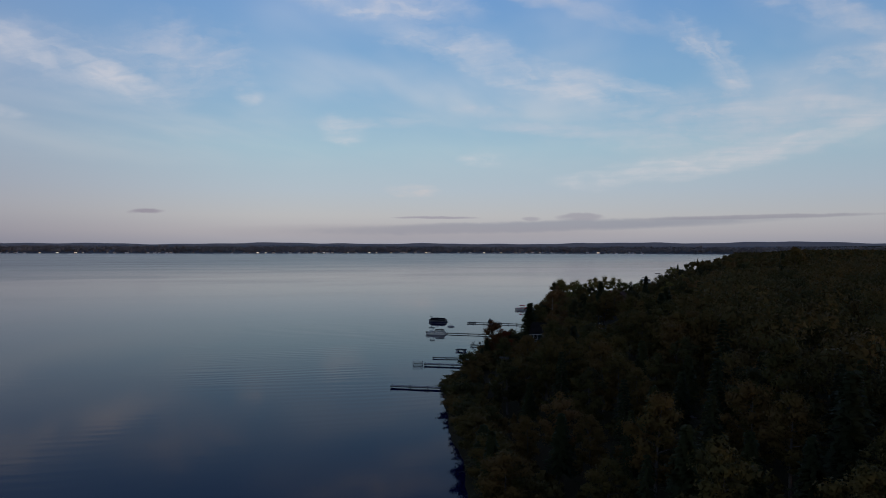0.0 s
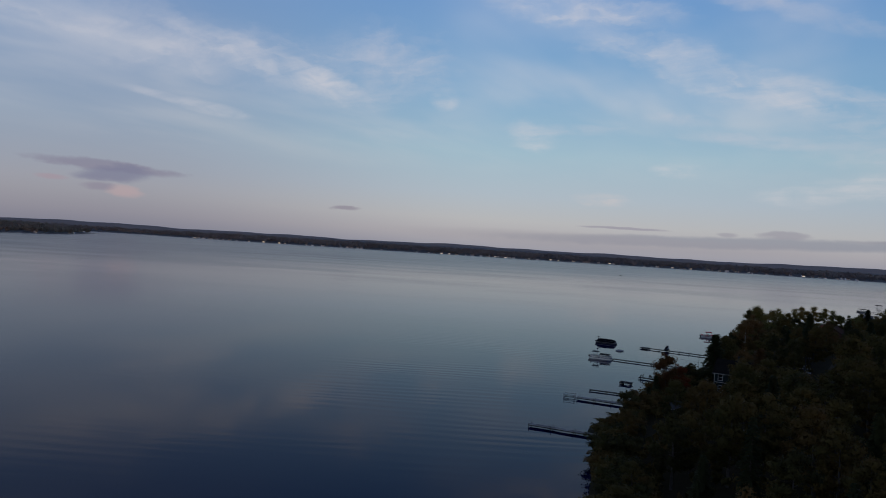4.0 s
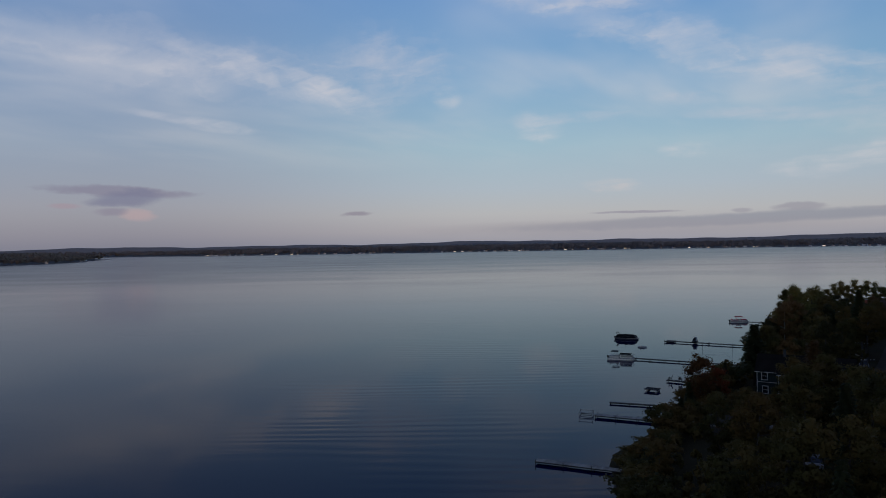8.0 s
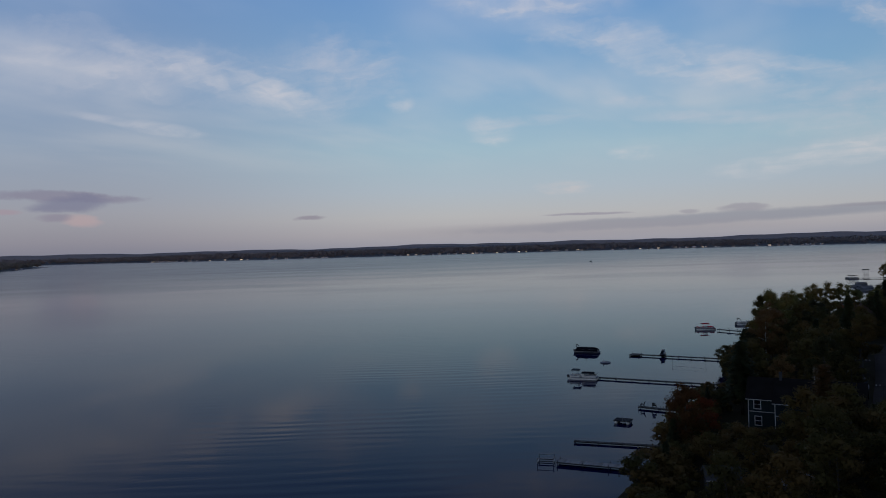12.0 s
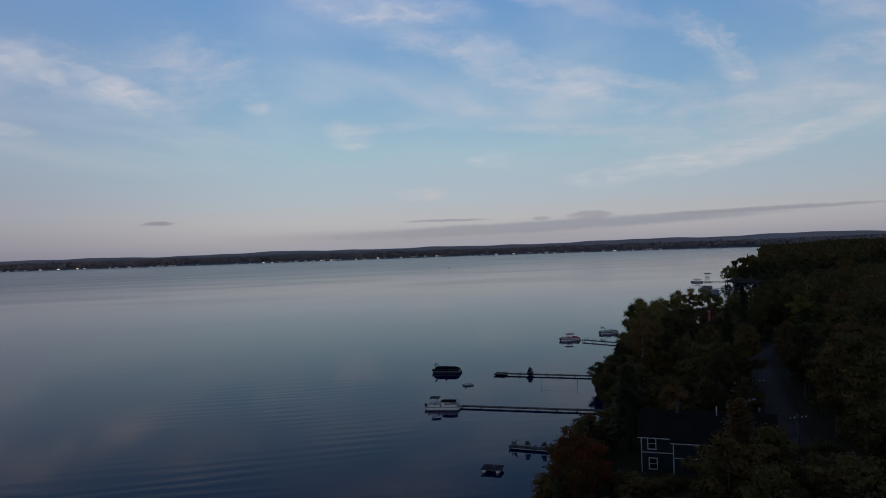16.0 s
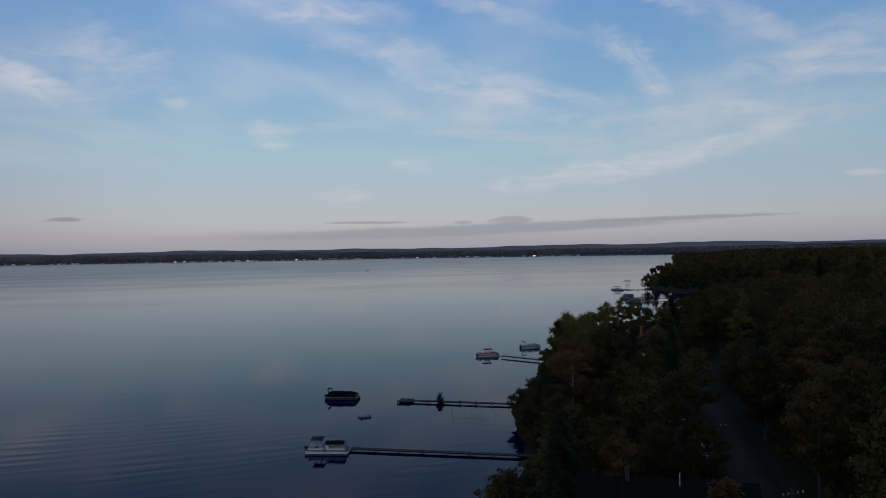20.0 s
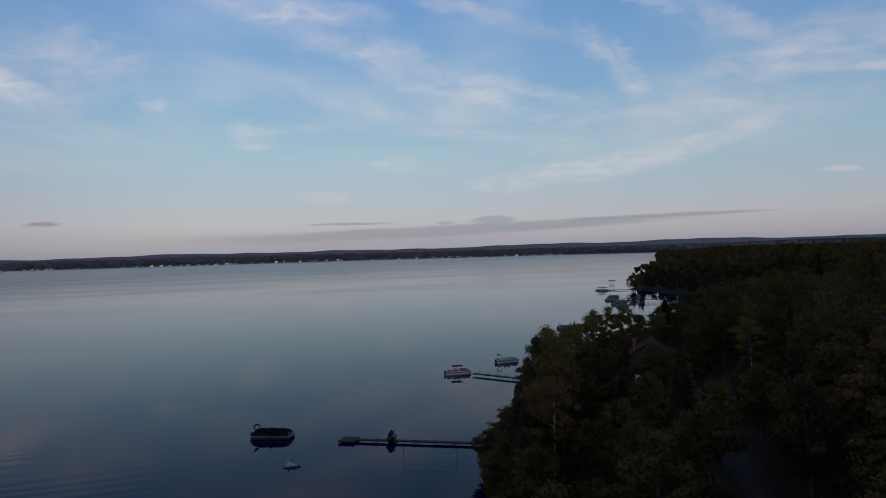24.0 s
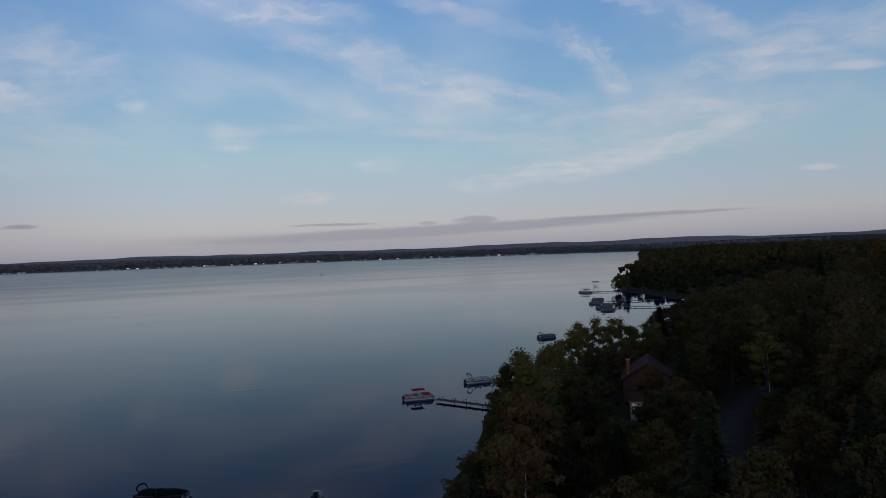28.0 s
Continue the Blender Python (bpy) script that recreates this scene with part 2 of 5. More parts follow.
def leaf_material(name, colours, patch=0.12):
    """Leaves: tint by tree (object), by patch of the wood and by leaf."""
    m = bpy.data.materials.new(name)
    m.use_nodes = True
    n = Nodes(m.node_tree)
    p = m.node_tree.nodes["Principled BSDF"]
    place = n.add("ShaderNodeNewGeometry")
    f = n.math("MULTIPLY", n.math("MULTIPLY_ADD", n.noise(place.outputs["Position"], patch, 2.0), 1.9, -0.45), 0.62)
    f = n.math("ADD", f, n.math("MULTIPLY", n.add("ShaderNodeObjectInfo").outputs["Random"], 0.46))
    f = n.math("ADD", f, n.math("MULTIPLY", place.outputs["Random Per Island"], 0.10))
    k = len(colours) - 1
    n.put(p.inputs["Base Color"], n.ramp(f, [(0.25 + 0.55 * i / k, c) for i, c in enumerate(colours)]))
    p.inputs["Roughness"].default_value = 0.65
    p.inputs["Specular IOR Level"].default_value = 0.10
    # thin leaves let some of the light through
    glow = n.add("ShaderNodeBsdfTranslucent")
    n.put(glow.inputs["Color"], p.inputs["Base Color"].links[0].from_socket)
    both = n.add("ShaderNodeMixShader")
    n.put(both.inputs[0], 0.38), n.put(both.inputs[1], p.outputs[0]), n.put(both.inputs[2], glow.outputs[0])
    n.put(m.node_tree.nodes["Material Output"].inputs[0], both.outputs[0])
    return m


LEAF = leaf_material("leaves", [(0.044, 0.041, 0.016), (0.067, 0.060, 0.018), (0.097, 0.080, 0.024), (0.131, 0.094, 0.027), (0.142, 0.088, 0.027)])
LEAF_RED = leaf_material("red_leaves", [(0.215, 0.036, 0.014), (0.195, 0.049, 0.016), (0.117, 0.051, 0.016)])
# brighter olive puts the light on the later shore crowns into their colour
LEAF_LIT_OLIVE = leaf_material("lit_olive_leaves", [(0.117, 0.114, 0.033), (0.165, 0.147, 0.041), (0.195, 0.138, 0.039)])
# leaf colour darkened to carry the shade inside the woods behind
LEAF_SHADED = leaf_material("shaded_wood_leaves", [(0.034, 0.033, 0.013), (0.054, 0.051, 0.018), (0.087, 0.072, 0.024), (0.124, 0.082, 0.026)], 0.05)
LEAF_RUST = leaf_material("rust_leaves", [(0.157, 0.094, 0.035), (0.203, 0.110, 0.039), (0.141, 0.100, 0.033)])
LEAF_YELLOW = leaf_material("yellowing_leaves", [(0.118, 0.104, 0.030), (0.168, 0.137, 0.036), (0.202, 0.154, 0.039)])
LEAF_BIRCH = leaf_material("birch_leaves", [(0.169, 0.146, 0.038), (0.215, 0.176, 0.043)])
# haze is put into the pale leaf colours of the far woods and cape
HAZED_FAR_LEAF = leaf_material("hazed_far_leaves", [(0.235, 0.218, 0.212), (0.270, 0.248, 0.238), (0.300, 0.265, 0.245)], 0.01)
HAZED_CAPE_LEAF = leaf_material("hazed_brown_cape_leaves", [(0.225, 0.192, 0.168), (0.277, 0.225, 0.189), (0.225, 0.217, 0.188)], 0.01)
SAND = material("pale_sand", [(0.42, 0.38, 0.33), (0.60, 0.56, 0.50)], 0.05, 0.95, bump=0.1, grain=2.0, gloss=0.05)
LEAF_LARCH = leaf_material("larch_needles", [(0.090, 0.052, 0.018), (0.120, 0.060, 0.020), (0.100, 0.058, 0.022)])
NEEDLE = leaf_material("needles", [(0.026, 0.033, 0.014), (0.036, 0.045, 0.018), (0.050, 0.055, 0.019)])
BARK = material("bark", [(0.05, 0.04, 0.032), (0.09, 0.075, 0.06), (0.13, 0.11, 0.09)], 2.0, 0.9, bump=0.8, grain=14.0)
BIRCH_BARK = material("birch_bark", [(0.08, 0.07, 0.06), (0.55, 0.52, 0.47), (0.68, 0.66, 0.62)], 3.0, 0.7, bump=0.4, grain=9.0, spread=(0.25, 0.45))
GRASS = material("ground_cover", [(0.017, 0.015, 0.007), (0.026, 0.023, 0.011), (0.036, 0.029, 0.015), (0.030, 0.021, 0.012)], 0.06, 0.95, bump=0.6, grain=1.2, gloss=0.05)
# across the lake the ground colour is paled to carry the haze of distance
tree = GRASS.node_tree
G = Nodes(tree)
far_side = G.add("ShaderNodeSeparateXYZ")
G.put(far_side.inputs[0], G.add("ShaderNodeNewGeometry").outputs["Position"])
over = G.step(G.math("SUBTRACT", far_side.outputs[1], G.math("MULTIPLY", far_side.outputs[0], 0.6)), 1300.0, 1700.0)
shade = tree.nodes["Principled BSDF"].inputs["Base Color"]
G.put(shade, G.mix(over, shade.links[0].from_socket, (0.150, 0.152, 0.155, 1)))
ASPHALT = material("asphalt", [(0.032, 0.026, 0.021), (0.043, 0.035, 0.029), (0.054, 0.044, 0.037)], 0.25, 0.9, bump=0.3, grain=40.0, gloss=0.1)

# water: dark, glossy, with ripples in patches
WATER = bpy.data.materials.new("lake_water")
WATER.use_nodes = True
n = Nodes(WATER.node_tree)
p = WATER.node_tree.nodes["Principled BSDF"]
at = n.add("ShaderNodeTexCoord").outputs["Object"]
p.inputs["Base Color"].default_value = (0.0012, 0.0026, 0.030, 1)
p.inputs["IOR"].default_value = 1.333
p.inputs["Specular IOR Level"].default_value = 0.070
p.inputs["Specular Tint"].default_value = (0.61, 0.718, 1.0, 1)


def stretched(sx, sy, turn):
    mp = n.add("ShaderNodeMapping")
    n.put(mp.inputs[0], at)
    mp.inputs["Rotation"].default_value = (0, 0, radians(turn))
    mp.inputs["Scale"].default_value = (sx, sy, 1)
    return mp.outputs[0]


patches = n.step(n.noise(stretched(0.004, 0.010, 12), 1.0, 3.0), 0.44, 0.62)
streaks = n.step(n.noise(stretched(0.0010, 0.016, 8), 1.0, 5.0, 0.65), 0.46, 0.74)
swell = n.noise(stretched(0.10, 0.42, 18), 1.0, 2.0, 0.4, 0.6)
fine = n.noise(stretched(0.6, 1.3, 10), 1.0, 3.0, 0.6)
bands = n.add("ShaderNodeTexWave", wave_type="BANDS", bands_direction="Y")
n.put(bands.inputs["Vector"], stretched(0.022, 0.09, 8))
for key, value in (("Scale", 1.0), ("Distortion", 9.0), ("Detail", 3.0), ("Detail Scale", 0.7)):
    bands.inputs[key].default_value = value
# an old wake runs out in a patch off the docks
wake = n.add("ShaderNodeVectorMath", operation="DISTANCE")
n.put(wake.inputs[0], stretched(1.7, 0.8, 0)), n.put(wake.inputs[1], (4.0, 120.0, 0.0))
wake = n.math("MULTIPLY", n.step(wake.outputs["Value"], 95.0, 20.0), n.step(n.noise(stretched(0.02, 0.03, 0), 1.0, 2.0), 0.35, 0.6))
train = n.step(n.noise(stretched(0.008, 0.013, 30), 1.0, 2.0), 0.52, 0.70)
height = n.math("ADD", n.math("MULTIPLY", n.math("MULTIPLY", bands.outputs[1], n.math("ADD", n.math("MULTIPLY", train, 0.35), n.math("MULTIPLY", wake, 0.85))), 0.12), n.math("MULTIPLY", swell, n.math("ADD", 0.05, n.math("MULTIPLY", patches, 0.24))))
height = n.math("ADD", height, n.math("MULTIPLY", fine, 0.03))
b = n.add("ShaderNodeBump")
n.put(b.inputs["Strength"], 0.12), n.put(b.inputs["Distance"], 1.0), n.put(b.inputs["Height"], height)
n.put(p.inputs["Normal"], b.outputs[0])
# a breeze ruffles the open lake, away from the sheltered bank
split = n.add("ShaderNodeSeparateXYZ")
n.put(split.inputs[0], at)
breeze = n.step(n.math("SUBTRACT", split.outputs[1], n.math("MULTIPLY", split.outputs[0], 0.7)), 60.0, 1500.0)
rough = n.math("MULTIPLY", n.math("MULTIPLY", breeze, 0.19), n.math("SUBTRACT", 1.0, n.math("MULTIPLY", streaks, 0.28)))
n.put(p.inputs["Roughness"], n.math("ADD", 0.03, n.math("ADD", rough, n.math("MULTIPLY", patches, 0.03))))


# ---- mesh helpers ----
def np_mesh(name, verts, faces):
    """A mesh from arrays; faces: rows of 3 or 4 corners."""
    me = bpy.data.meshes.new(name)
    v, f = np.asarray(verts, np.float32), np.asarray(faces, np.int32)
    me.vertices.add(len(v)), me.loops.add(f.size), me.polygons.add(len(f))
    me.vertices.foreach_set("co", v.ravel())
    me.loops.foreach_set("vertex_index", f.ravel())
    me.polygons.foreach_set("loop_start", np.arange(0, f.size, f.shape[1], dtype=np.int32))
    me.polygons.foreach_set("loop_total", np.full(len(f), f.shape[1], np.int32))
    me.update(calc_edges=True)
    return me


def part(name, bm, mat, parent=None, label="", smooth=False):
    """Links a bmesh, or a mesh, as ONE mesh object under a thing or a part."""
    if isinstance(bm, bmesh.types.BMesh):
        me = bpy.data.meshes.new(name)
        bm.normal_update()
        bm.to_mesh(me)
        bm.free()
    else:
        me = bm
    if mat and not me.materials:
        me.materials.append(mat)
    if smooth:
        me.polygons.foreach_set("use_smooth", [True] * len(me.polygons))
    ob = new(name, me)
    ob.parent = parent
    return tagged(ob, label)


def thing(name, label, category, m=None, group="", kind=""):
    ob = tagged(new(name), label, category, group, kind)
    if m is not None:
        ob.matrix_basis = m
    return ob


def box(bm, x0, x1, y0, y1, z0, z1, bevel=0.0, m=None):
    """A box with rounded edges, added to bm."""
    made = bmesh.ops.create_cube(bm, size=1.0)["verts"]
    mat = Matrix.Translation(((x0 + x1) / 2, (y0 + y1) / 2, (z0 + z1) / 2)) @ Matrix.Diagonal((x1 - x0, y1 - y0, z1 - z0, 1))
    bmesh.ops.transform(bm, matrix=(m or Matrix()) @ mat, verts=made)
    if bevel:
        edges = list({e for v in made for e in v.link_edges})
        bmesh.ops.bevel(bm, geom=edges, offset=bevel, segments=1, affect="EDGES")
    return bm


def cube(x0, x1, y0, y1, z0, z1, bevel=0.0, m=None):
    return box(bmesh.new(), x0, x1, y0, y1, z0, z1, bevel, m)


def tube(bm, points, radii, sides=6, caps=True):
    """A bent tapered tube through points."""
    rings = []
    pts = [Vector(q) for q in points]
    for i, q in enumerate(pts):
        d = (pts[min(i + 1, len(pts) - 1)] - pts[max(i - 1, 0)]).normalized()
        a = d.cross(Vector((0, 0, 1)) if abs(d.z) < 0.9 else Vector((1, 0, 0))).normalized()
        b = d.cross(a)
        r = radii[i] if hasattr(radii, "__len__") else radii
        rings.append([bm.verts.new(q + (a * math.cos(k * math.tau / sides) + b * math.sin(k * math.tau / sides)) * r) for k in range(sides)])
    for lo, hi in zip(rings, rings[1:]):
        for k in range(sides):
            bm.faces.new((lo[k], lo[(k + 1) % sides], hi[(k + 1) % sides], hi[k]))
    if caps:
        bm.faces.new(rings[0][::-1]), bm.faces.new(rings[-1])
    return bm


def prism(bm, outline, y0, y1, m=None):
    """An outline in x, z drawn out from y0 to y1."""
    m = m or Matrix()
    a = [bm.verts.new(m @ Vector((x, y0, z))) for x, z in outline]
    b = [bm.verts.new(m @ Vector((x, y1, z))) for x, z in outline]
    bm.faces.new(a), bm.faces.new(b[::-1])
    for k in range(len(outline)):
        j = (k + 1) % len(outline)
        bm.faces.new((a[j], a[k], b[k], b[j]))
    bmesh.ops.recalc_face_normals(bm, faces=bm.faces[:])
    return bm


# ---- the shore and the lie of the land ----
NEAR_SHORE = [(-60, -5000), (-20, -600), (0, -60), (10, 20), (12.6, 40), (16.5, 59), (20.5, 81), (24.5, 96), (25, 106), (31, 116), (39.5, 126), (44, 138), (55, 157), (66.5, 167.5), (73, 178.5),
              (80.5, 198.5), (85.5, 210), (101, 230), (114, 254), (132, 267), (168, 294), (212, 323), (250, 351), (292, 382), (312, 410), (322, 450), (336, 505), (334, 524), (362, 548), (392, 600),
              (470, 690), (700, 965), (1107, 1500), (1440, 1920), (1900, 2350)]
FAR_SHORE = [(2300, 2480), (1700, 2950), (890, 3260), (300, 3260), (-250, 3280), (-700, 3330), (-1150, 3420), (-1500, 3700), (-2100, 3620), (-1650, 3000), (-1380, 2760), (-1245, 2640),
             (-1180, 2420), (-1075, 2150), (-1030, 1900), (-1060, 1690), (-1300, 1450), (-2200, 1200), (-4800, 900), (-5000, -5000)]
LAKE = np.array(NEAR_SHORE + FAR_SHORE, float)


def inland(x, y):
    """Metres from the shore, positive on land."""
    q = np.stack([np.ravel(x), np.ravel(y)], -1).astype(float)
    a, b = LAKE, np.roll(LAKE, -1, 0)
    best, inside = np.full(len(q), 1e18), np.zeros(len(q), bool)
    for (ax, ay), (bx, by) in zip(a, b):
        e = np.array((bx - ax, by - ay))
        w = q - (ax, ay)
        k = np.clip(w @ e / (e @ e), 0, 1)
        best = np.minimum(best, ((w - k[:, None] * e) ** 2).sum(1))
        with np.errstate(divide="ignore", invalid="ignore"):
            cross = ((ay > q[:, 1]) != (by > q[:, 1])) & (q[:, 0] < (bx - ax) * (q[:, 1] - ay) / (by - ay) + ax)
        inside ^= cross
    return (np.sqrt(best) * np.where(inside, -1, 1)).reshape(np.shape(x))


def smooth_step(v, a, b):
    k = np.clip((v - a) / (b - a), 0, 1)
    return k * k * (3 - 2 * k)


def ridges(x, y):
    return (np.sin(x * 0.0021 + 1.3) + np.sin(x * 0.0047 + y * 0.0013) * 0.6 + np.sin(x * 0.0093 - y * 0.002 + 2.0) * 0.3) / 1.9


def land(x, y):
    """The height of the ground."""
    x, y = np.asarray(x, float), np.asarray(y, float)
    d = inland(x, y)
    near = y < 2300 - 0.3 * x
    h = np.where(d < 0, np.maximum(d * 0.12, -4), np.minimum(d * 0.25, 0.6) + 1.6 * smooth_step(d, 4, 26))
    h = h + np.where(near, 9.0 * smooth_step(d, 45, 190) + 6 * smooth_step(d, 260, 900), 0)
    far = (~near) & (x > -2600)
    h = h + np.where(far, 10 * smooth_step(d, 0, 240) + (22 + 8 * ridges(x, y)) * smooth_step(d, 300, 900), 0)
    h = h + np.where((d > 30) & near, 0.8 * np.sin(x * 0.031) * np.cos(y * 0.027), 0)
    return h


def height(x, y):
    return float(land(np.array([x]), np.array([y]))[0])


def axis(marks):
    out = []
    for a, b, s in marks:
        out += list(np.arange(a, b, s))
    return np.array(out + [marks[-1][1]], float)


gx = axis([(-6000, -2600, 200), (-2600, -200, 60), (-200, -20, 15), (-20, 220, 5), (220, 480, 10), (480, 1500, 40), (1500, 3000, 90), (3000, 6000, 300)])
gy = axis([(-5500, -400, 300), (-400, -60, 20), (-60, 320, 5), (320, 640, 10), (640, 1500, 40), (1500, 3400, 60), (3400, 5000, 100)])
mx, my = np.meshgrid(gx, gy)
mz = land(mx, my)
idx = np.arange(mx.size).reshape(mx.shape)
quads = np.stack([idx[:-1, :-1], idx[:-1, 1:], idx[1:, 1:], idx[1:, :-1]], -1).reshape(-1, 4)
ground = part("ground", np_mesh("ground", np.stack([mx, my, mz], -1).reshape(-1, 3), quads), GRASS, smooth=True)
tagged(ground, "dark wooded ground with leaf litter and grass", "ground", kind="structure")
water = part("water", np_mesh("water", [(-5600, -5400, 0), (3200, -5400, 0), (3200, 4200, 0), (-5600, 4200, 0)], [(0, 1, 2, 3)]), WATER)
tagged(water, "calm lake water mirroring the evening sky", "lake", kind="structure")

# the wooded hills beyond the far shore, with the haze put into their base colour
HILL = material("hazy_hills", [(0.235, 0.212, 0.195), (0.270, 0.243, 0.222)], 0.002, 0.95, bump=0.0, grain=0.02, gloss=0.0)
az = np.radians(np.linspace(-62, 64, 260))
crest = 48 + 4.5 * np.sin(az * 9 + 0.6) * np.cos(az * 4.1) + 5 * smooth_step(np.degrees(az), 5, 35) * np.maximum(0, np.sin(az * 19 + 1.0)) ** 2 + 3 * np.sin(az * 27 + 1.0) + 1.6 * np.sin(az * 61) + 1.2 * np.sin(az * 117 + 0.4) + 12 * smooth_step(np.degrees(az), 16, 44)
hv = np.concatenate([np.stack([r * np.sin(az), r * np.cos(az), z], -1) for r, z in ((4300, 0 * crest - 5), (4420, crest * 0.62), (4540, crest), (4700, crest - 8), (4820, 0 * crest - 5))])
k = len(az)
hf = [(i + k * j, i + 1 + k * j, i + 1 + k * (j + 1), i + k * (j + 1)) for j in range(4) for i in range(k - 1)]
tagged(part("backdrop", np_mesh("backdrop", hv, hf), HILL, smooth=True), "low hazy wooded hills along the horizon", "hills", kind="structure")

# ---- road ----
ROAD = [(52, 60), (60, 90), (70, 117), (82, 142), (98, 166), (111.5, 186.5), (124, 205), (139, 219), (153, 230), (170, 238), (202, 241)]


def along(points, step):
    """Evenly spaced points and headings on a smooth line through points."""
    pts = [Vector((*q, 0)) for q in points]
    out = []
    for i in range(len(pts) - 1):
        p0, p1, p2, p3 = pts[max(i - 1, 0)], pts[i], pts[i + 1], pts[min(i + 2, len(pts) - 1)]
        for k in range(max(2, int((p2 - p1).length / step))):
            t = k / max(2, int((p2 - p1).length / step))
            out.append(0.5 * (2 * p1 + (p2 - p0) * t + (2 * p0 - 5 * p1 + 4 * p2 - p3) * t * t + (3 * p1 - p0 - 3 * p2 + p3) * t ** 3))
    return out + [pts[-1]]


def ribbon(name, points, half, lift, mat, step=4.0):
    line = along(points, step)
    v, f = [], []
    for i, q in enumerate(line):
        d = (line[min(i + 1, len(line) - 1)] - line[max(i - 1, 0)]).normalized()
        s = Vector((d.y, -d.x, 0))
        z = max(height(q.x + s.x * k, q.y + s.y * k) for k in (-half, 0, half)) + lift
        v += [q - s * half + Vector((0, 0, z - 0.4)), q - s * half + Vector((0, 0, z)), q + Vector((0, 0, z + 0.06)), q + s * half + Vector((0, 0, z)), q + s * half + Vector((0, 0, z - 0.4))]
    for i in range(len(line) - 1):
        for k in range(4):
            f.append((5 * i + k, 5 * i + k + 1, 5 * i + k + 6, 5 * i + k + 5))
    return part(name, np_mesh(name, [tuple(q) for q in v], f), mat, smooth=False)


tagged(ribbon("road", ROAD, 2.5, 0.08, ASPHALT), "narrow grey asphalt lane between dark trees", "road", kind="structure")

# a pale beach round the tip of the far cape
tagged(ribbon("beach", [(-1330, 2712), (-1262, 2662), (-1236, 2636), (-1222, 2580), (-1196, 2490)], 9.0, 0.6, SAND, 20.0), "pale sand beach round the tip of the far cape", "beach", kind="structure")


# ---- trees ----
def leaf_cloud(rng, centres, radii, count, size, stretch=1.0):
    """Small leaf sprays on the shells of ragged clumps; their normals follow the clump and the whole crown."""
    centres, radii = np.asarray(centres, float), np.asarray(radii, float)
    pick = rng.choice(len(centres), count, p=(radii ** 2).sum(1) / (radii ** 2).sum())
    way = rng.normal(size=(count, 3))
    way[:, 2] = way[:, 2] * 0.9 + 0.25
    way /= np.linalg.norm(way, axis=1)[:, None]
    at = centres[pick] + way * radii[pick] * rng.uniform(0.35, 1.30, (count, 1)) ** 0.8
    n = way + rng.normal(scale=0.5, size=(count, 3))
    n /= np.linalg.norm(n, axis=1)[:, None]
    a = np.cross(n, rng.normal(size=(count, 3)))
    a /= np.linalg.norm(a, axis=1)[:, None]
    b = np.cross(n, a)
    s = size * rng.uniform(0.55, 1.3, (count, 1))
    inner = rng.random((count, 1)) < 0.2
    at = np.where(inner, centres[pick] + way * radii[pick] * 0.62, at)
    s = np.where(inner, s * 1.8, s)
    skew = rng.uniform(-0.5, 0.5, (count, 1))
    v = np.stack([at - a * s * stretch - b * s * 0.45, at + a * s * stretch - b * s * 0.45, at + b * s * 0.85 + a * s * skew], 1).reshape(-1, 3)
    out = at - centres.mean(0)
    out /= np.linalg.norm(out, axis=1)[:, None] + 1e-6
    soft = way * 0.8 + out * 0.55 + (0, 0, 0.12) + rng.normal(scale=0.16, size=(count, 3))
    soft /= np.linalg.norm(soft, axis=1)[:, None]
    return v, np.arange(len(v)).reshape(-1, 3), np.repeat(soft, 3, 0)


def leafy(name, v, f, soft):
    """A crown mesh with soft normals."""
    me = np_mesh(name, v, f)
    me.polygons.foreach_set("use_smooth", [True] * len(me.polygons))
    me.normals_split_custom_set_from_vertices(soft)
    return me


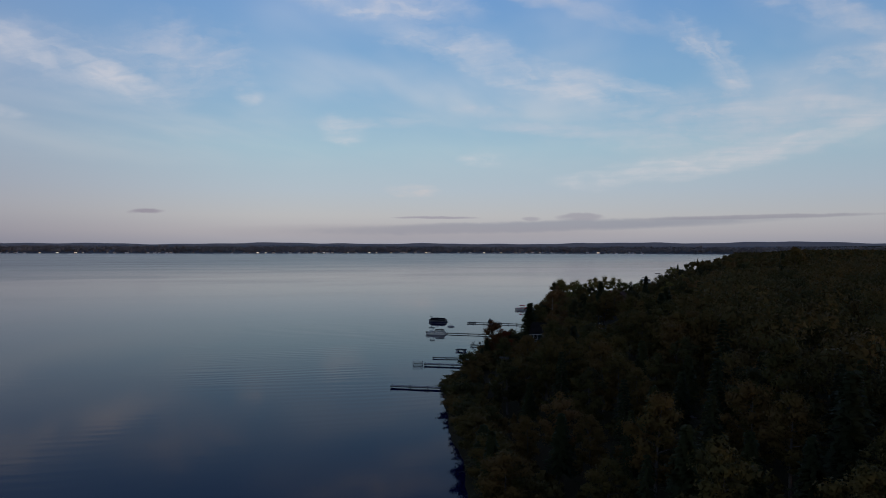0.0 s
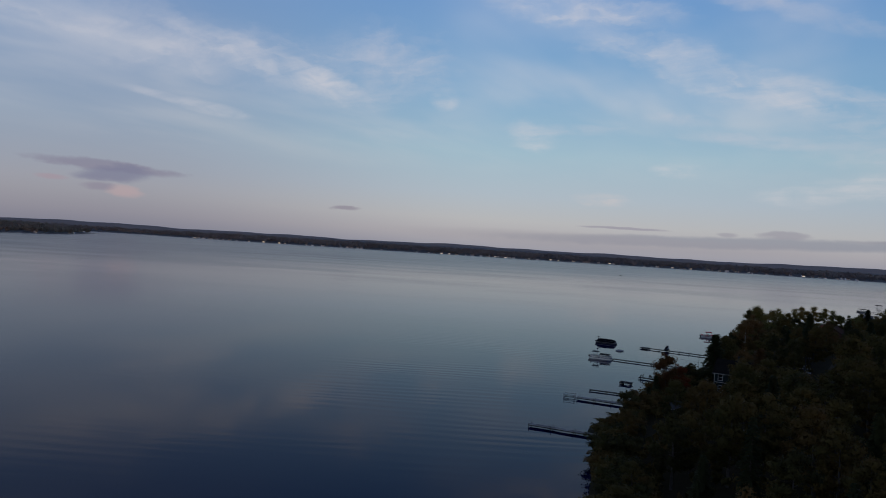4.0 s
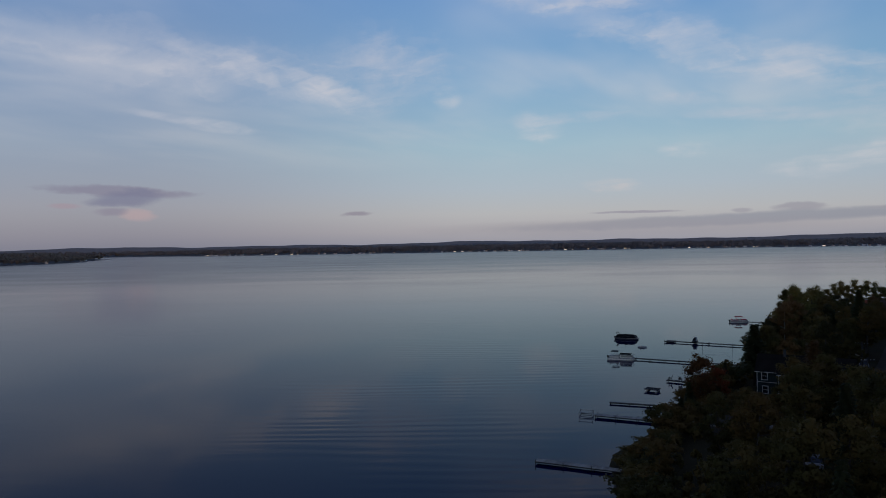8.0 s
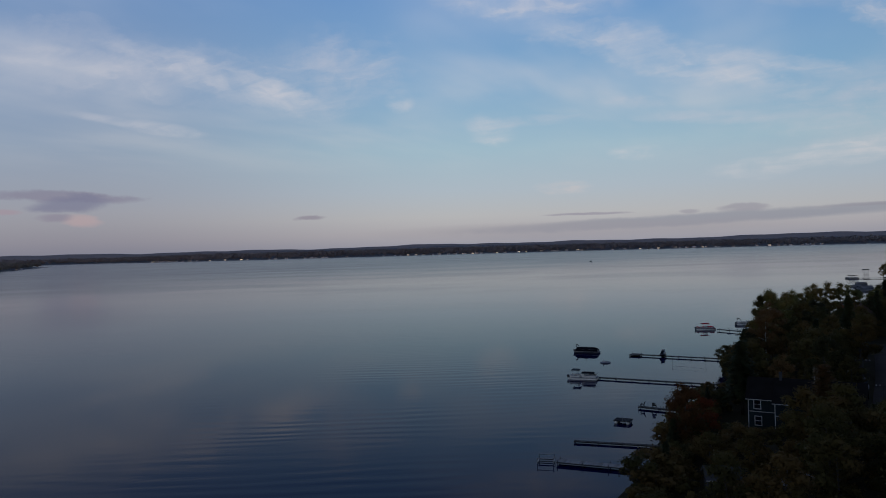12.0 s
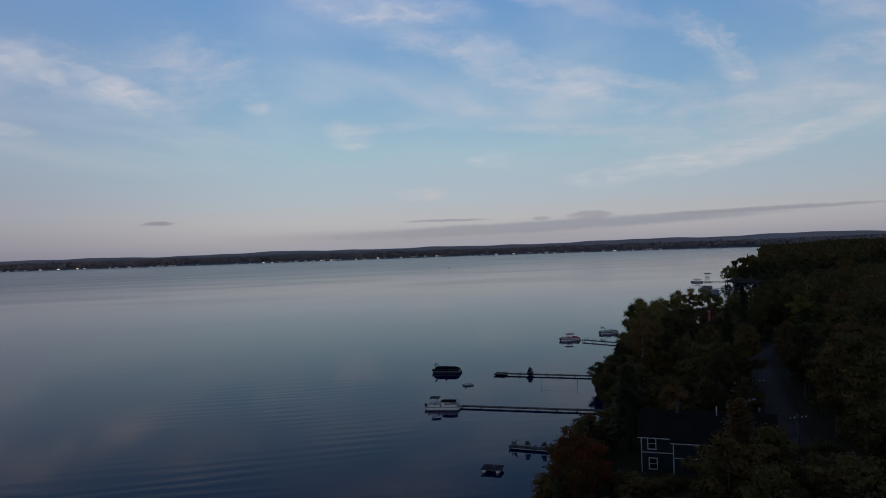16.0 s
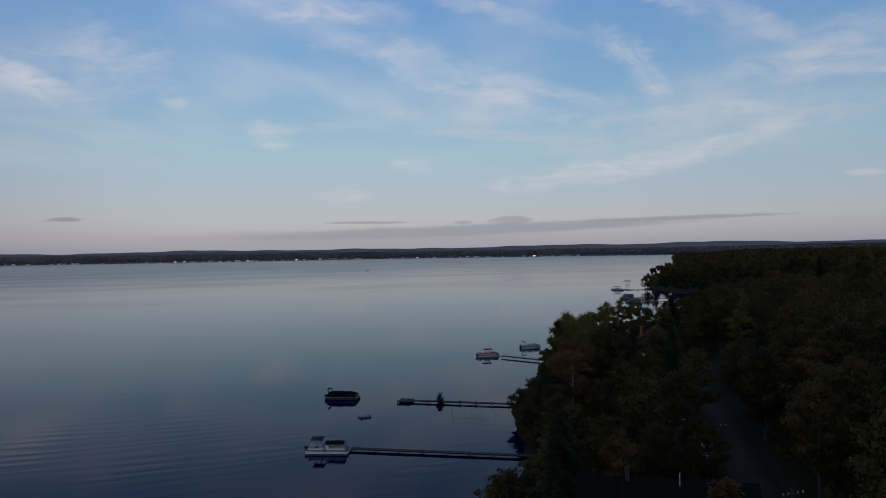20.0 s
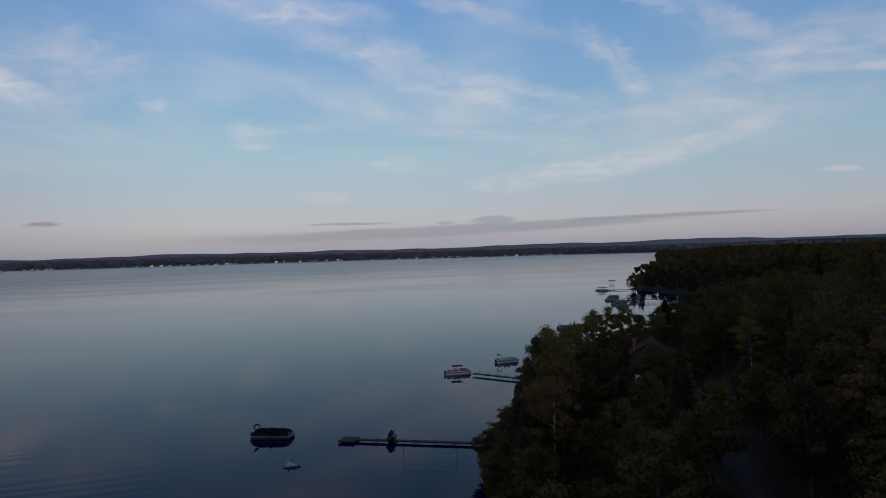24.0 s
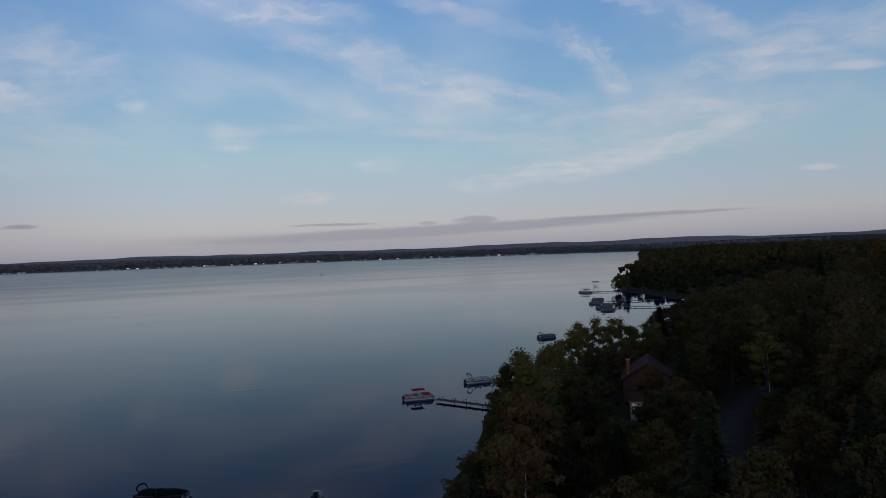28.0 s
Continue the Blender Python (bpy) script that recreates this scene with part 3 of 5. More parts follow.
def limb_tree(seed, tall, wide, bare, leaves, size, open_crown=False, stout=1.0):
    """Trunk and limbs as one mesh, leaf sprays as another, standing at the origin."""
    rng = np.random.default_rng(seed)
    wood = bmesh.new()
    lean = rng.normal(scale=0.25, size=2)
    spine = [(lean[0] * k * k, lean[1] * k * k, tall * 0.86 * k) for k in np.linspace(0, 1, 6)]
    base = (0.016 * tall + 0.05) * stout
    tube(wood, [(0, 0, -0.5)] + spine[0:], [base * 1.35] + [base * (1 - 0.85 * k) for k in np.linspace(0, 1, 6)], 7)
    centres, radii = [], []
    limbs = 12
    for i in range(limbs):
        k = bare + (0.93 - bare) * (i + rng.uniform(0.2, 0.8)) / limbs
        ang = i * 2.4 + rng.uniform(-0.5, 0.5)
        fall = math.sin(math.pi * min(1.0, 0.18 + 0.80 * (k - bare) / (1 - bare))) ** 0.7
        out = wide * fall * rng.uniform(0.55, 0.95)
        root = Vector((lean[0] * k * k, lean[1] * k * k, tall * 0.86 * k))
        end = root + Vector((math.cos(ang) * out, math.sin(ang) * out, out * rng.uniform(0.25, 0.7)))
        mid = root.lerp(end, 0.5) + Vector((0, 0, -0.06 * out))
        tube(wood, [root, mid, end], [base * (0.5 - 0.35 * k), base * 0.22, base * 0.06], 5, False)
        r = wide * rng.uniform(0.24, 0.42) * (0.62 if open_crown else 1)
        for q, s in ((end, 1.0), (end + Vector(rng.normal(scale=0.30, size=3)) * wide * 0.5, 0.65), (mid.lerp(end, rng.uniform(0.3, 0.6)) + Vector(rng.normal(scale=0.35, size=3)) * wide * 0.2, 0.85), (root.lerp(mid, 0.7) + Vector(rng.normal(scale=0.3, size=3)) * wide * 0.2, 0.7)):
            centres.append(q), radii.append((r * s, r * s, r * s * rng.uniform(0.6, 0.85)))
    for i in range(5 if not open_crown else 3):
        centres.append((lean[0] + rng.normal(scale=0.17) * wide, lean[1] + rng.normal(scale=0.17) * wide, tall * rng.uniform(0.80, 0.95)))
        r = wide * rng.uniform(0.22, 0.34)
        radii.append((r, r, r * 0.9))
    return wood, *leaf_cloud(rng, centres, radii, leaves, size)


def needle_tree(seed, tall, wide, bare, leaves, size, ragged=0.0):
    """A conifer: whorls of drooping boughs that shorten towards the tip."""
    rng = np.random.default_rng(seed)
    wood = bmesh.new()
    base = 0.013 * tall + 0.04
    tube(wood, [(0, 0, -0.5), (0, 0, tall * 0.5), (0.1, 0, tall)], [base * 1.2, base * 0.7, 0.02], 6)
    v, soft = [], []
    whorls = int(tall * 1.6)
    per = max(1, leaves // (whorls * 6))
    for w in range(whorls):
        k = bare + (1 - bare) * (w + 0.5) / whorls
        reach = wide * (1 - k) ** 0.75 * rng.uniform(0.8, 1.1) + 0.25
        for j in range(6):
            ang = w * 0.9 + j * math.tau / 6 + rng.uniform(-0.3, 0.3)
            ln = reach * rng.uniform(0.65, 1.1)
            d = np.array((math.cos(ang), math.sin(ang), 0))
            s = np.array((-d[1], d[0], 0))
            for e in np.linspace(0.2, 1.0, per):
                at = d * ln * e + np.array((0, 0, tall * k - 0.32 * ln * e * e + rng.uniform(-0.15, 0.15))) + rng.normal(scale=ragged, size=3)
                half = size * (1.15 - 0.6 * e) * rng.uniform(0.7, 1.2)
                tilt = rng.uniform(-0.5, 0.5)
                a, b = d * half * 1.2 + np.array((0, 0, -0.25 * half)), s * half * 0.8 + np.array((0, 0, tilt * half))
                v += [at - a, at + a * 0.2 - b * 1.2, at + a * 1.1, at - a, at + a * 1.1, at + a * 0.2 + b * 1.2]
                soft += [d * 0.9 + np.array((0, 0, 0.38)) + rng.normal(scale=0.15, size=3)] * 6
    v = np.array(v)
    return wood, v, np.arange(len(v)).reshape(-1, 3), np.array(soft) / np.linalg.norm(soft, axis=1)[:, None]


def make_tree(name, built, leaf, bark, label, crown_label=""):
    wood, v, f, soft = built
    t = thing(name, label, "tree")
    part("trunk", wood, bark, t, smooth=True)
    part("crown", leafy("crown", v, f, soft), leaf, t, crown_label)
    return t


KINDS = {
    "oak": make_tree("broadleaf_tree", limb_tree(1, 15, 4.6, 0.20, 5600, 0.205), LEAF, BARK, "rounded dark green broadleaf tree in the shore wood"),
    "oak2": make_tree("broadleaf_tree", limb_tree(2, 15, 4.2, 0.22, 5400, 0.20), LEAF, BARK, "full dark green broadleaf tree in the shore wood"),
    "oak3": make_tree("broadleaf_tree", limb_tree(3, 15, 3.8, 0.24, 5200, 0.195), LEAF, BARK, "tall dark green broadleaf tree in the shore wood"),
    "rust": make_tree("maple_tree", limb_tree(4, 15, 4.0, 0.22, 5400, 0.19), LEAF_RUST, BARK, "broadleaf tree turning rusty brown for autumn"),
    "yellow": make_tree("aspen_tree", limb_tree(5, 15, 3.0, 0.28, 4800, 0.165), LEAF_YELLOW, BARK, "slender tree with yellowing autumn leaves"),
    "open": make_tree("cottonwood_tree", limb_tree(6, 15, 4.2, 0.30, 5200, 0.175, True), LEAF_LIT_OLIVE, BARK, "open-crowned tree with bare limbs showing"),
    "red": make_tree("red_maple_tree", limb_tree(7, 15, 5.2, 0.12, 7600, 0.19), LEAF_RED, BARK, "maple with red autumn leaves at the water's edge"),
    "birch": make_tree("birch_tree", limb_tree(8, 15, 3.3, 0.26, 6200, 0.17, False, 0.36), LEAF_BIRCH, BIRCH_BARK, "birch with a pale bare trunk and yellowing crown"),
    "rust_birch": make_tree("birch_tree", limb_tree(12, 15, 3.6, 0.26, 5600, 0.18, False, 0.42), LEAF_RUST, BIRCH_BARK, "birch with rusty autumn leaves and a pale trunk"),
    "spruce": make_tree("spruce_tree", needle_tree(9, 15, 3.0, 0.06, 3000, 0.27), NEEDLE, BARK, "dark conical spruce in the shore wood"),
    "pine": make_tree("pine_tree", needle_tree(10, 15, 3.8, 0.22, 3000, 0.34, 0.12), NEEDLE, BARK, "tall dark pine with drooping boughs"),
    "olive": make_tree("broadleaf_tree", limb_tree(13, 15, 4.4, 0.18, 6000, 0.19), LEAF_LIT_OLIVE, BARK, "full olive-green broadleaf tree at the water's edge"),
    "larch": make_tree("larch_tree", needle_tree(14, 15, 3.0, 0.05, 4600, 0.22, 0.32), LEAF_LARCH, BARK, "conical larch turning rusty brown beside the house"),
    "shrub": make_tree("shore_shrub", limb_tree(11, 4, 2.4, 0.05, 1700, 0.155), LEAF, BARK, "low bushy shrub on the lake bank"),
}
used = set()
TOPS = {k: max(v.co.z for c in t.children for v in c.data.vertices) for k, t in KINDS.items()}


def plant(kind, x, y, tall, wide=None, turn=None, sink=0.0):
    """A tree of that kind: the first one is the model itself, the rest are copies."""
    src = KINDS[kind]
    model = TOPS[kind]
    s = tall / model
    w = s if wide is None else wide
    m = pose(x, y, height(x, y) - sink, 0, 0, random.uniform(0, 360) if turn is None else turn)
    if kind in used:
        t = copy_thing(src, m)
    else:
        t, src.matrix_basis = src, m
        used.add(kind)
    t.scale = (w, w, s)
    t["group"] = "trees of the shore wood"
    return t


# trees that stand out, and trees set to screen things in the camera's view: kind, place, height, width factor
MARKED = [
    ("red", 45.2, 129.8, 10.4, 0.54), ("red", 49.5, 135.0, 7.4, 0.46),
    ("olive", 99.5, 211.0, 15.8, 1.0), ("rust", 93.0, 201.0, 14.0, 0.92), ("rust", 96.0, 204.0, 12.5, 0.8),
    ("olive", 103.5, 219.0, 15.8, 0.95), ("olive", 112.0, 228.5, 14.8, 0.9), ("olive", 118.0, 236.0, 12.8, 0.85), ("olive", 88.0, 194.0, 11.5, 0.85), ("oak2", 82.5, 189.0, 9.6, 0.75), ("oak", 80.0, 183.0, 8.6, 0.7),
    ("rust_birch", 85.0, 187.2, 13.4, 0.95), ("rust", 86.0, 191.0, 10.0, 0.7), ("oak2", 77.0, 177.0, 8.4, 0.7), ("pine", 85.0, 197.0, 8.5, 0.75),
    ("oak3", 97.0, 214.0, 15.0, 0.62), ("oak", 94.0, 206.0, 12.2, 0.6), ("yellow", 97.0, 211.0, 13.0, 0.55), ("oak2", 85.0, 192.5, 9.0, 0.6), ("oak", 89.5, 200.0, 9.6, 0.6),
    ("open", 120.5, 240.5, 12.5, 0.85), ("open", 126.5, 246.0, 14.0, 0.9), ("open", 132.5, 252.0, 14.5, 0.9), ("open", 138.5, 256.0, 14.8, 0.95), ("open", 144.5, 257.5, 14.0, 0.9), ("open", 150.5, 262.0, 13.0, 0.85), ("oak3", 148.0, 255.0, 9.0, 0.7), ("oak2", 134.0, 246.5, 9.5, 0.7),
    ("birch", 153.0, 225.0, 13.2, 1.12), ("rust_birch", 190.2, 238.0, 12.0, 0.8), ("birch", 192.0, 225.0, 13.0, 0.9),
    ("larch", 61.8, 125.9, 11.4, 1.1), ("olive", 153.0, 262.0, 11.0, 0.75), ("olive", 158.0, 262.5, 10.5, 0.75), ("open", 162.5, 266.5, 10.5, 0.8), ("oak2", 167.0, 273.5, 11.5, 0.8), ("pine", 171.0, 275.0, 13.0, 1.0), ("oak", 178.0, 273.0, 13.5, 0.95), ("oak3", 186.0, 281.0, 13.5, 0.95), ("oak2", 195.0, 290.0, 13.5, 0.95), ("oak", 173.0, 266.0, 13.0, 0.95), ("oak", 189.0, 298.0, 10.5, 0.8), ("oak2", 196.0, 303.5, 10.5, 0.8), ("oak3", 203.0, 308.0, 11.0, 0.85), ("oak", 210.0, 313.5, 11.0, 0.85), ("oak2", 217.0, 318.0, 11.0, 0.85), ("pine", 199.5, 300.0, 12.0, 0.8), ("oak2", 66.5, 125.5, 6.0, 0.62), ("oak", 71.0, 121.0, 4.4, 0.55), ("oak3", 63.5, 128.0, 5.2, 0.55), ("shrub", 43.4, 111.8, 2.6, 0.9), ("shrub", 103.5, 229.0, 3.0, 0.9), ("shrub", 107.0, 234.5, 3.2, 0.9), ("shrub", 100.0, 224.5, 3.0, 0.9), ("shrub", 94.8, 215.2, 3.0, 0.85), ("shrub", 91.2, 210.2, 2.8, 0.85), ("shrub", 97.3, 219.6, 3.0, 0.85), ("shrub", 87.6, 204.6, 3.0, 0.9), ("shrub", 84.8, 199.0, 3.2, 0.9), ("oak3", 78.6, 182.5, 8.4, 0.55), ("pine", 77.4, 180.3, 8.6, 0.50), ("oak2", 82.0, 188.0, 8.4, 0.55), ("oak", 80.5, 192.5, 6.0, 0.42), ("shrub", 76.9, 186.0, 3.6, 1.0), ("shrub", 78.6, 190.6, 3.6, 1.0), ("shrub", 80.6, 195.2, 3.6, 1.0), ("shrub", 75.6, 182.0, 3.2, 0.95), ("rust", 58.7, 47.0, 12.5, 0.9), ("shrub", 26.6, 103.5, 1.7, 0.8), ("shrub", 28.5, 107.0, 1.5, 0.8), ("shrub", 31.2, 111.2, 1.5, 0.8), ("shrub", 26.8, 99.5, 2.0, 0.9), ("rust", 129.8, 225.0, 7.8, 0.6), ("yellow", 129.5, 193.5, 6.8, 0.7), ("oak2", 143.0, 203.0, 9.5, 0.8), ("oak3", 120.0, 178.0, 9.0, 0.8),
    ("pine", 39.5, 121.5, 4.6, 0.42), ("pine", 42.8, 128.0, 5.8, 0.45), ("oak3", 45.0, 122.0, 5.6, 0.55), ("oak", 48.6, 125.4, 4.2, 0.45),
    ("oak", 55.0, 112.5, 9.0, 0.78), ("oak2", 58.5, 118.0, 9.0, 0.85), ("oak3", 50.6, 105.5, 11.0, 0.80), ("oak", 56.5, 104.0, 10.8, 0.8), ("oak2", 48.5, 101.0, 9.0, 0.72), ("oak", 63.5, 117.0, 7.4, 0.70), ("oak2", 67.5, 121.0, 7.6, 0.72),
    ("shrub", 62.5, 131.0, 4.2, 1.5), ("shrub", 66.0, 128.5, 4.0, 1.5), ("shrub", 69.5, 126.5, 3.6, 1.4), ("shrub", 59.0, 134.5, 1.5, 0.8), ("shrub", 54.5, 138.0, 2.2, 1.1),
    ("oak3", 89.0, 168.0, 9.6, 0.6), ("oak", 92.5, 172.5, 9.0, 0.6), ("oak3", 95.0, 178.0, 9.0, 0.65), ("oak2", 99.5, 186.0, 8.0, 0.65), ("oak3", 106.0, 203.5, 8.0, 0.70), ("rust", 104.5, 195.0, 8.0, 0.65), ("pine", 101.5, 196.5, 9.0, 0.6), ("rust", 123.8, 213.0, 8.0, 0.45), ("shrub", 31.8, 108.8, 2.0, 0.8), ("shrub", 35.0, 113.5, 2.0, 0.9), ("shrub", 37.4, 117.8, 1.6, 0.6), ("rust", 127.9, 224.6, 9.2, 0.56), ("oak2", 131.5, 222.0, 6.4, 0.6), ("shrub", 124.6, 221.6, 3.0, 0.8), ("oak3", 131.0, 226.5, 4.8, 0.5),
    ("open", 330.0, 512.0, 11.0, 0.8), ("open", 336.5, 519.0, 11.5, 0.8), ("open", 334.5, 508.0, 12.0, 0.9), ("open", 343.0, 525.0, 11.0, 0.8), ("pine", 341.0, 515.0, 13.0, 0.9),
    ("oak3", 266.0, 289.0, 27.0, 1.6), ("oak3", 279.0, 297.0, 24.0, 1.4), ("oak", 236.0, 300.0, 19.0, 1.2), ("pine", 300.0, 338.0, 23.0, 1.4),
    ("oak2", 56.4, 120.0, 10.0, 0.78), ("oak3", 60.0, 119.6, 10.2, 0.84), ("oak", 61.5, 110.5, 9.6, 0.8), ("oak2", 66.0, 109.5, 9.8, 0.8), ("pine", 63.0, 151.5, 12.0, 1.2), ("oak3", 67.0, 155.5, 11.5, 0.85), ("oak2", 84.0, 190.5, 9.0, 0.62), ("oak", 78.6, 182.0, 5.6, 0.52), ("oak2", 80.2, 193.2, 4.2, 0.55), ("oak", 78.6, 189.4, 4.5, 0.52), ("oak3", 80.8, 198.0, 5.4, 0.56),
    ("pine", 99.5, 181.0, 15.0, 1.02), ("oak3", 96.6, 173.0, 12.6, 0.98), ("oak2", 108.6, 172.0, 12.0, 0.9), ("oak2", 75.8, 149.6, 12.0, 0.72), ("pine", 113.5, 177.0, 14.0, 1.0),
    ("shrub", 30.8, 107.5, 2.0, 0.9), ("shrub", 31.0, 104.0, 3.2, 1.2), ("shrub", 29.5, 98.5, 3.2, 1.2), ("shrub", 34.5, 111.0, 2.2, 0.8), ("shrub", 24.0, 90.0, 3.4, 1.2), ("shrub", 22.0, 83.0, 3.2, 1.1),
]
# sight lines kept open for the camera's view: from one spot to another, half width, and the height that the growth
# keeps below at either end
SIGHT_LINES = [((55, 132), (125.5, 226), 1.6, 29.8, 3.4), ((10, 36), (60.5, 139), 2.2, 29.2, 1.6), ((17, 66), (66, 134), 7.0, 29.2, 4.8), ((48, 120), (133, 232), 2.0, 29.6, 8.2), ((50, 125), (153, 225), 3.0, 29.7, 5.5),
          ((17, 66), (106, 186), 4.0, 29.2, 3.4), ((55, 132), (138, 221), 3.0, 29.8, 3.0), ((48, 122), (122, 221), 1.0, 29.7, 3.4), ((55, 132), (206, 330), 7.0, 29.8, 0.8), ((55, 132), (274, 420), 6.5, 29.8, 0.8)]


def sight_cap(x, y):
    """How high the growth may stand above the lake without blocking a sight line."""
    top = 99.0
    for (ax, ay), (bx, by), half, za, zb in SIGHT_LINES:
        e = Vector((bx - ax, by - ay))
        k = ((x - ax) * e.x + (y - ay) * e.y) / e.length_squared
        side = abs((x - ax) * e.y - (y - ay) * e.x) / e.length
        if 0 < k < 1.02 and side < half + 1.2:
            top = min(top, za + (zb - za) * k + max(0.0, side - half) * 1.5)
    return top


CLEAR = [(63, 142, 8), (69, 138, 8), (73, 133, 3), (133, 237, 8), (122, 221, 4), (43.5, 116, 3), (52, 113.6, 3), (89.6, 161.5, 3.5), (47.2, 96.5, 3.5), (66.5, 125.8, 3.0), (97.0, 176.0, 3.0), (149.4, 222.0, 2.0)]
road_line = np.array([(q.x, q.y) for q in along(ROAD, 4.0)])


def free(x, y, gap, taken):
    if np.min(np.hypot(road_line[:, 0] - x, road_line[:, 1] - y)) < 4.9:
        return False
    if any(math.hypot(x - a, y - b) < r for a, b, r in CLEAR):
        return False
    return all((x - a) ** 2 + (y - b) ** 2 > gap * gap for a, b in taken)


taken = []
for kind, x, y, tall, wide in MARKED:
    plant(kind, x, y, tall, wide)
    taken.append((x, y))

rng = random.Random(5)
grid = [(x + rng.uniform(-2.7, 2.7), y + rng.uniform(-2.7, 2.7)) for x in np.arange(0, 270, 6.9) for y in np.arange(-16, 300, 6.9)]
away = inland(np.array([q[0] for q in grid]), np.array([q[1] for q in grid]))
wood_near, wood_back = [], []
for (x, y), d in zip(grid, away):
    if d < 1.6 or (d < 4.5 and 196 < y < 240) or x - 12 > 1.6 * (y + 62):
        continue
    if not free(x, y, 4.4, taken):
        continue
    taken.append((x, y))
    (wood_near if d < 62 and y < 275 else wood_back).append((x, y, d))
for q in along(NEAR_SHORE[3:19], 4.2):
    for k in range(3):
        if 98 < q.y < 118:
            continue
        x, y = q.x + rng.uniform(1.2, 4.8), q.y - rng.uniform(0.0, 3.0)
        if free(x, y, 2.1, taken[-60:]) and height(x, y) > 0.15:
            taken.append((x, y))
            near = 196 < y < 240
            plant("shrub", x, y, rng.uniform(2.2, 3.6) if near else rng.uniform(2.8, 4.8), rng.uniform(0.75, 1.0) if near else rng.uniform(0.9, 1.3))
for q in along(NEAR_SHORE[2:6], 4.6):
    if q.y > -30:
        x, y = q.x + rng.uniform(0.6, 2.0), q.y + rng.uniform(-1.5, 1.5)
        plant(rng.choice(["oak", "oak2", "oak3", "pine"]), x, y, rng.uniform(6.0, 8.5), rng.uniform(0.55, 0.75))
        taken.append((x, y))
wood_near.sort(key=lambda q: q[2] + 0.15 * abs(q[1] - 165))
for x, y, d in wood_near[:200]:
    # at low y, fewer rust trees and more dark conifers stand in for shade
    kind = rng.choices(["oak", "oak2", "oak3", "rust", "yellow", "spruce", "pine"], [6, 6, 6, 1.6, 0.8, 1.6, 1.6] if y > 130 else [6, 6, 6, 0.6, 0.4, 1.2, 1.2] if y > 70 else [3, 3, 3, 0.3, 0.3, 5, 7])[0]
    tall = rng.uniform(10.5, 15.5) if d > 30 else rng.uniform(9.0, 12.5) if d > 14 else rng.uniform(6.0, 9.5) if d > 6 else rng.uniform(4.5, 6.0)
    if y > 255:
        tall = min(tall, rng.uniform(7.5, 10.0))
    room = sight_cap(x, y) - height(x, y)
    if room < tall:
        if room < 1.8:
            continue
        tall = room * rng.uniform(0.8, 1.0)
        if tall < 4.5:
            kind = "shrub"
            plant(kind, x, y, tall, tall / 3.2)
            continue
    plant(kind, x, y, tall, tall / 14.5 * rng.uniform(0.92, 1.2))
wood_back += wood_near[200:]
wood_back = [q for q in wood_back if not (q[2] < 24 and 105 < q[0] < 195 and q[1] > 245)]
wood_back = [q for q in wood_back if sight_cap(q[0], q[1]) - height(q[0], q[1]) > 14]


def wood_mass(name, places, label, leaves, size, lo, hi, mat, seed, trunk=True, low=0.0, reach=90):
    """Uncounted trees behind, with trunks and ragged crowns, joined."""
    g = np.random.default_rng(seed)
    vs, fs, ns, n = [], [], [], 0
    zs = land(np.array([q[0] for q in places]), np.array([q[1] for q in places]))
    ds = inland(np.array([q[0] for q in places]), np.array([q[1] for q in places]))
    for (x, y, *_), z, d in zip(places, zs, ds):
        tall = g.uniform(lo, hi) * (1 if not low else low + (1 - low) * float(smooth_step(d, 10, reach)))
        # rises and dips of the canopy, and a tree now and then that overtops it
        tall *= 0.90 + 0.13 * math.sin(x * 0.037 + 1.1) * math.cos(y * 0.031) + (0.22 if g.random() < 0.05 else 0.0)
        w = tall * g.uniform(0.24, 0.36)
        k = 7 if leaves > 150 else 4
        c = np.stack([g.normal(scale=0.42 * w, size=k), g.normal(scale=0.42 * w, size=k), tall * g.uniform(0.42, 0.88, k)], -1)
        r = np.stack([w * g.uniform(0.45, 0.7, k)] * 2 + [w * g.uniform(0.42, 0.62, k)], -1)
        v, f, soft = leaf_cloud(g, c, r, leaves, size)
        v = v + (x, y, z)
        vs.append(v), fs.append(f + n), ns.append(soft)
        n += len(v)
        if trunk:
            t = 0.16
            q = np.array([(-t, 0, -0.3), (t, 0, -0.3), (0, 0, tall * 0.7), (0, -t, -0.3), (0, t, -0.3), (0, 0, tall * 0.7)]) + (x, y, z)
            vs.append(q), fs.append(np.array([(0, 1, 2), (3, 4, 5)]) + n), ns.append(np.tile((0.0, -0.8, 0.6), (6, 1)))
            n += 6
    ob = part(name, leafy(name, np.concatenate(vs), np.concatenate(fs), np.concatenate(ns)), mat)
    return tagged(ob, label, "trees", kind="stuff")


# the wood behind the near rows, thinner and coarser with distance
g2 = np.random.default_rng(12)


def scatter(x0, x1, y0, y1, step, keep):
    xs, ys = np.meshgrid(np.arange(x0, x1, step), np.arange(y0, y1, step))
    xs, ys = xs + g2.uniform(-0.42, 0.42, xs.shape) * step, ys + g2.uniform(-0.42, 0.42, xs.shape) * step
    d = inland(xs, ys)
    ok = (d > 2.5) & keep(xs, ys)
    return list(zip(xs[ok], ys[ok]))


def wedge(xs, ys):
    return (xs + 12) < 1.75 * (ys + 70)


def narrow(xs, ys):
    return (xs + 12) < 1.3 * (ys + 60)


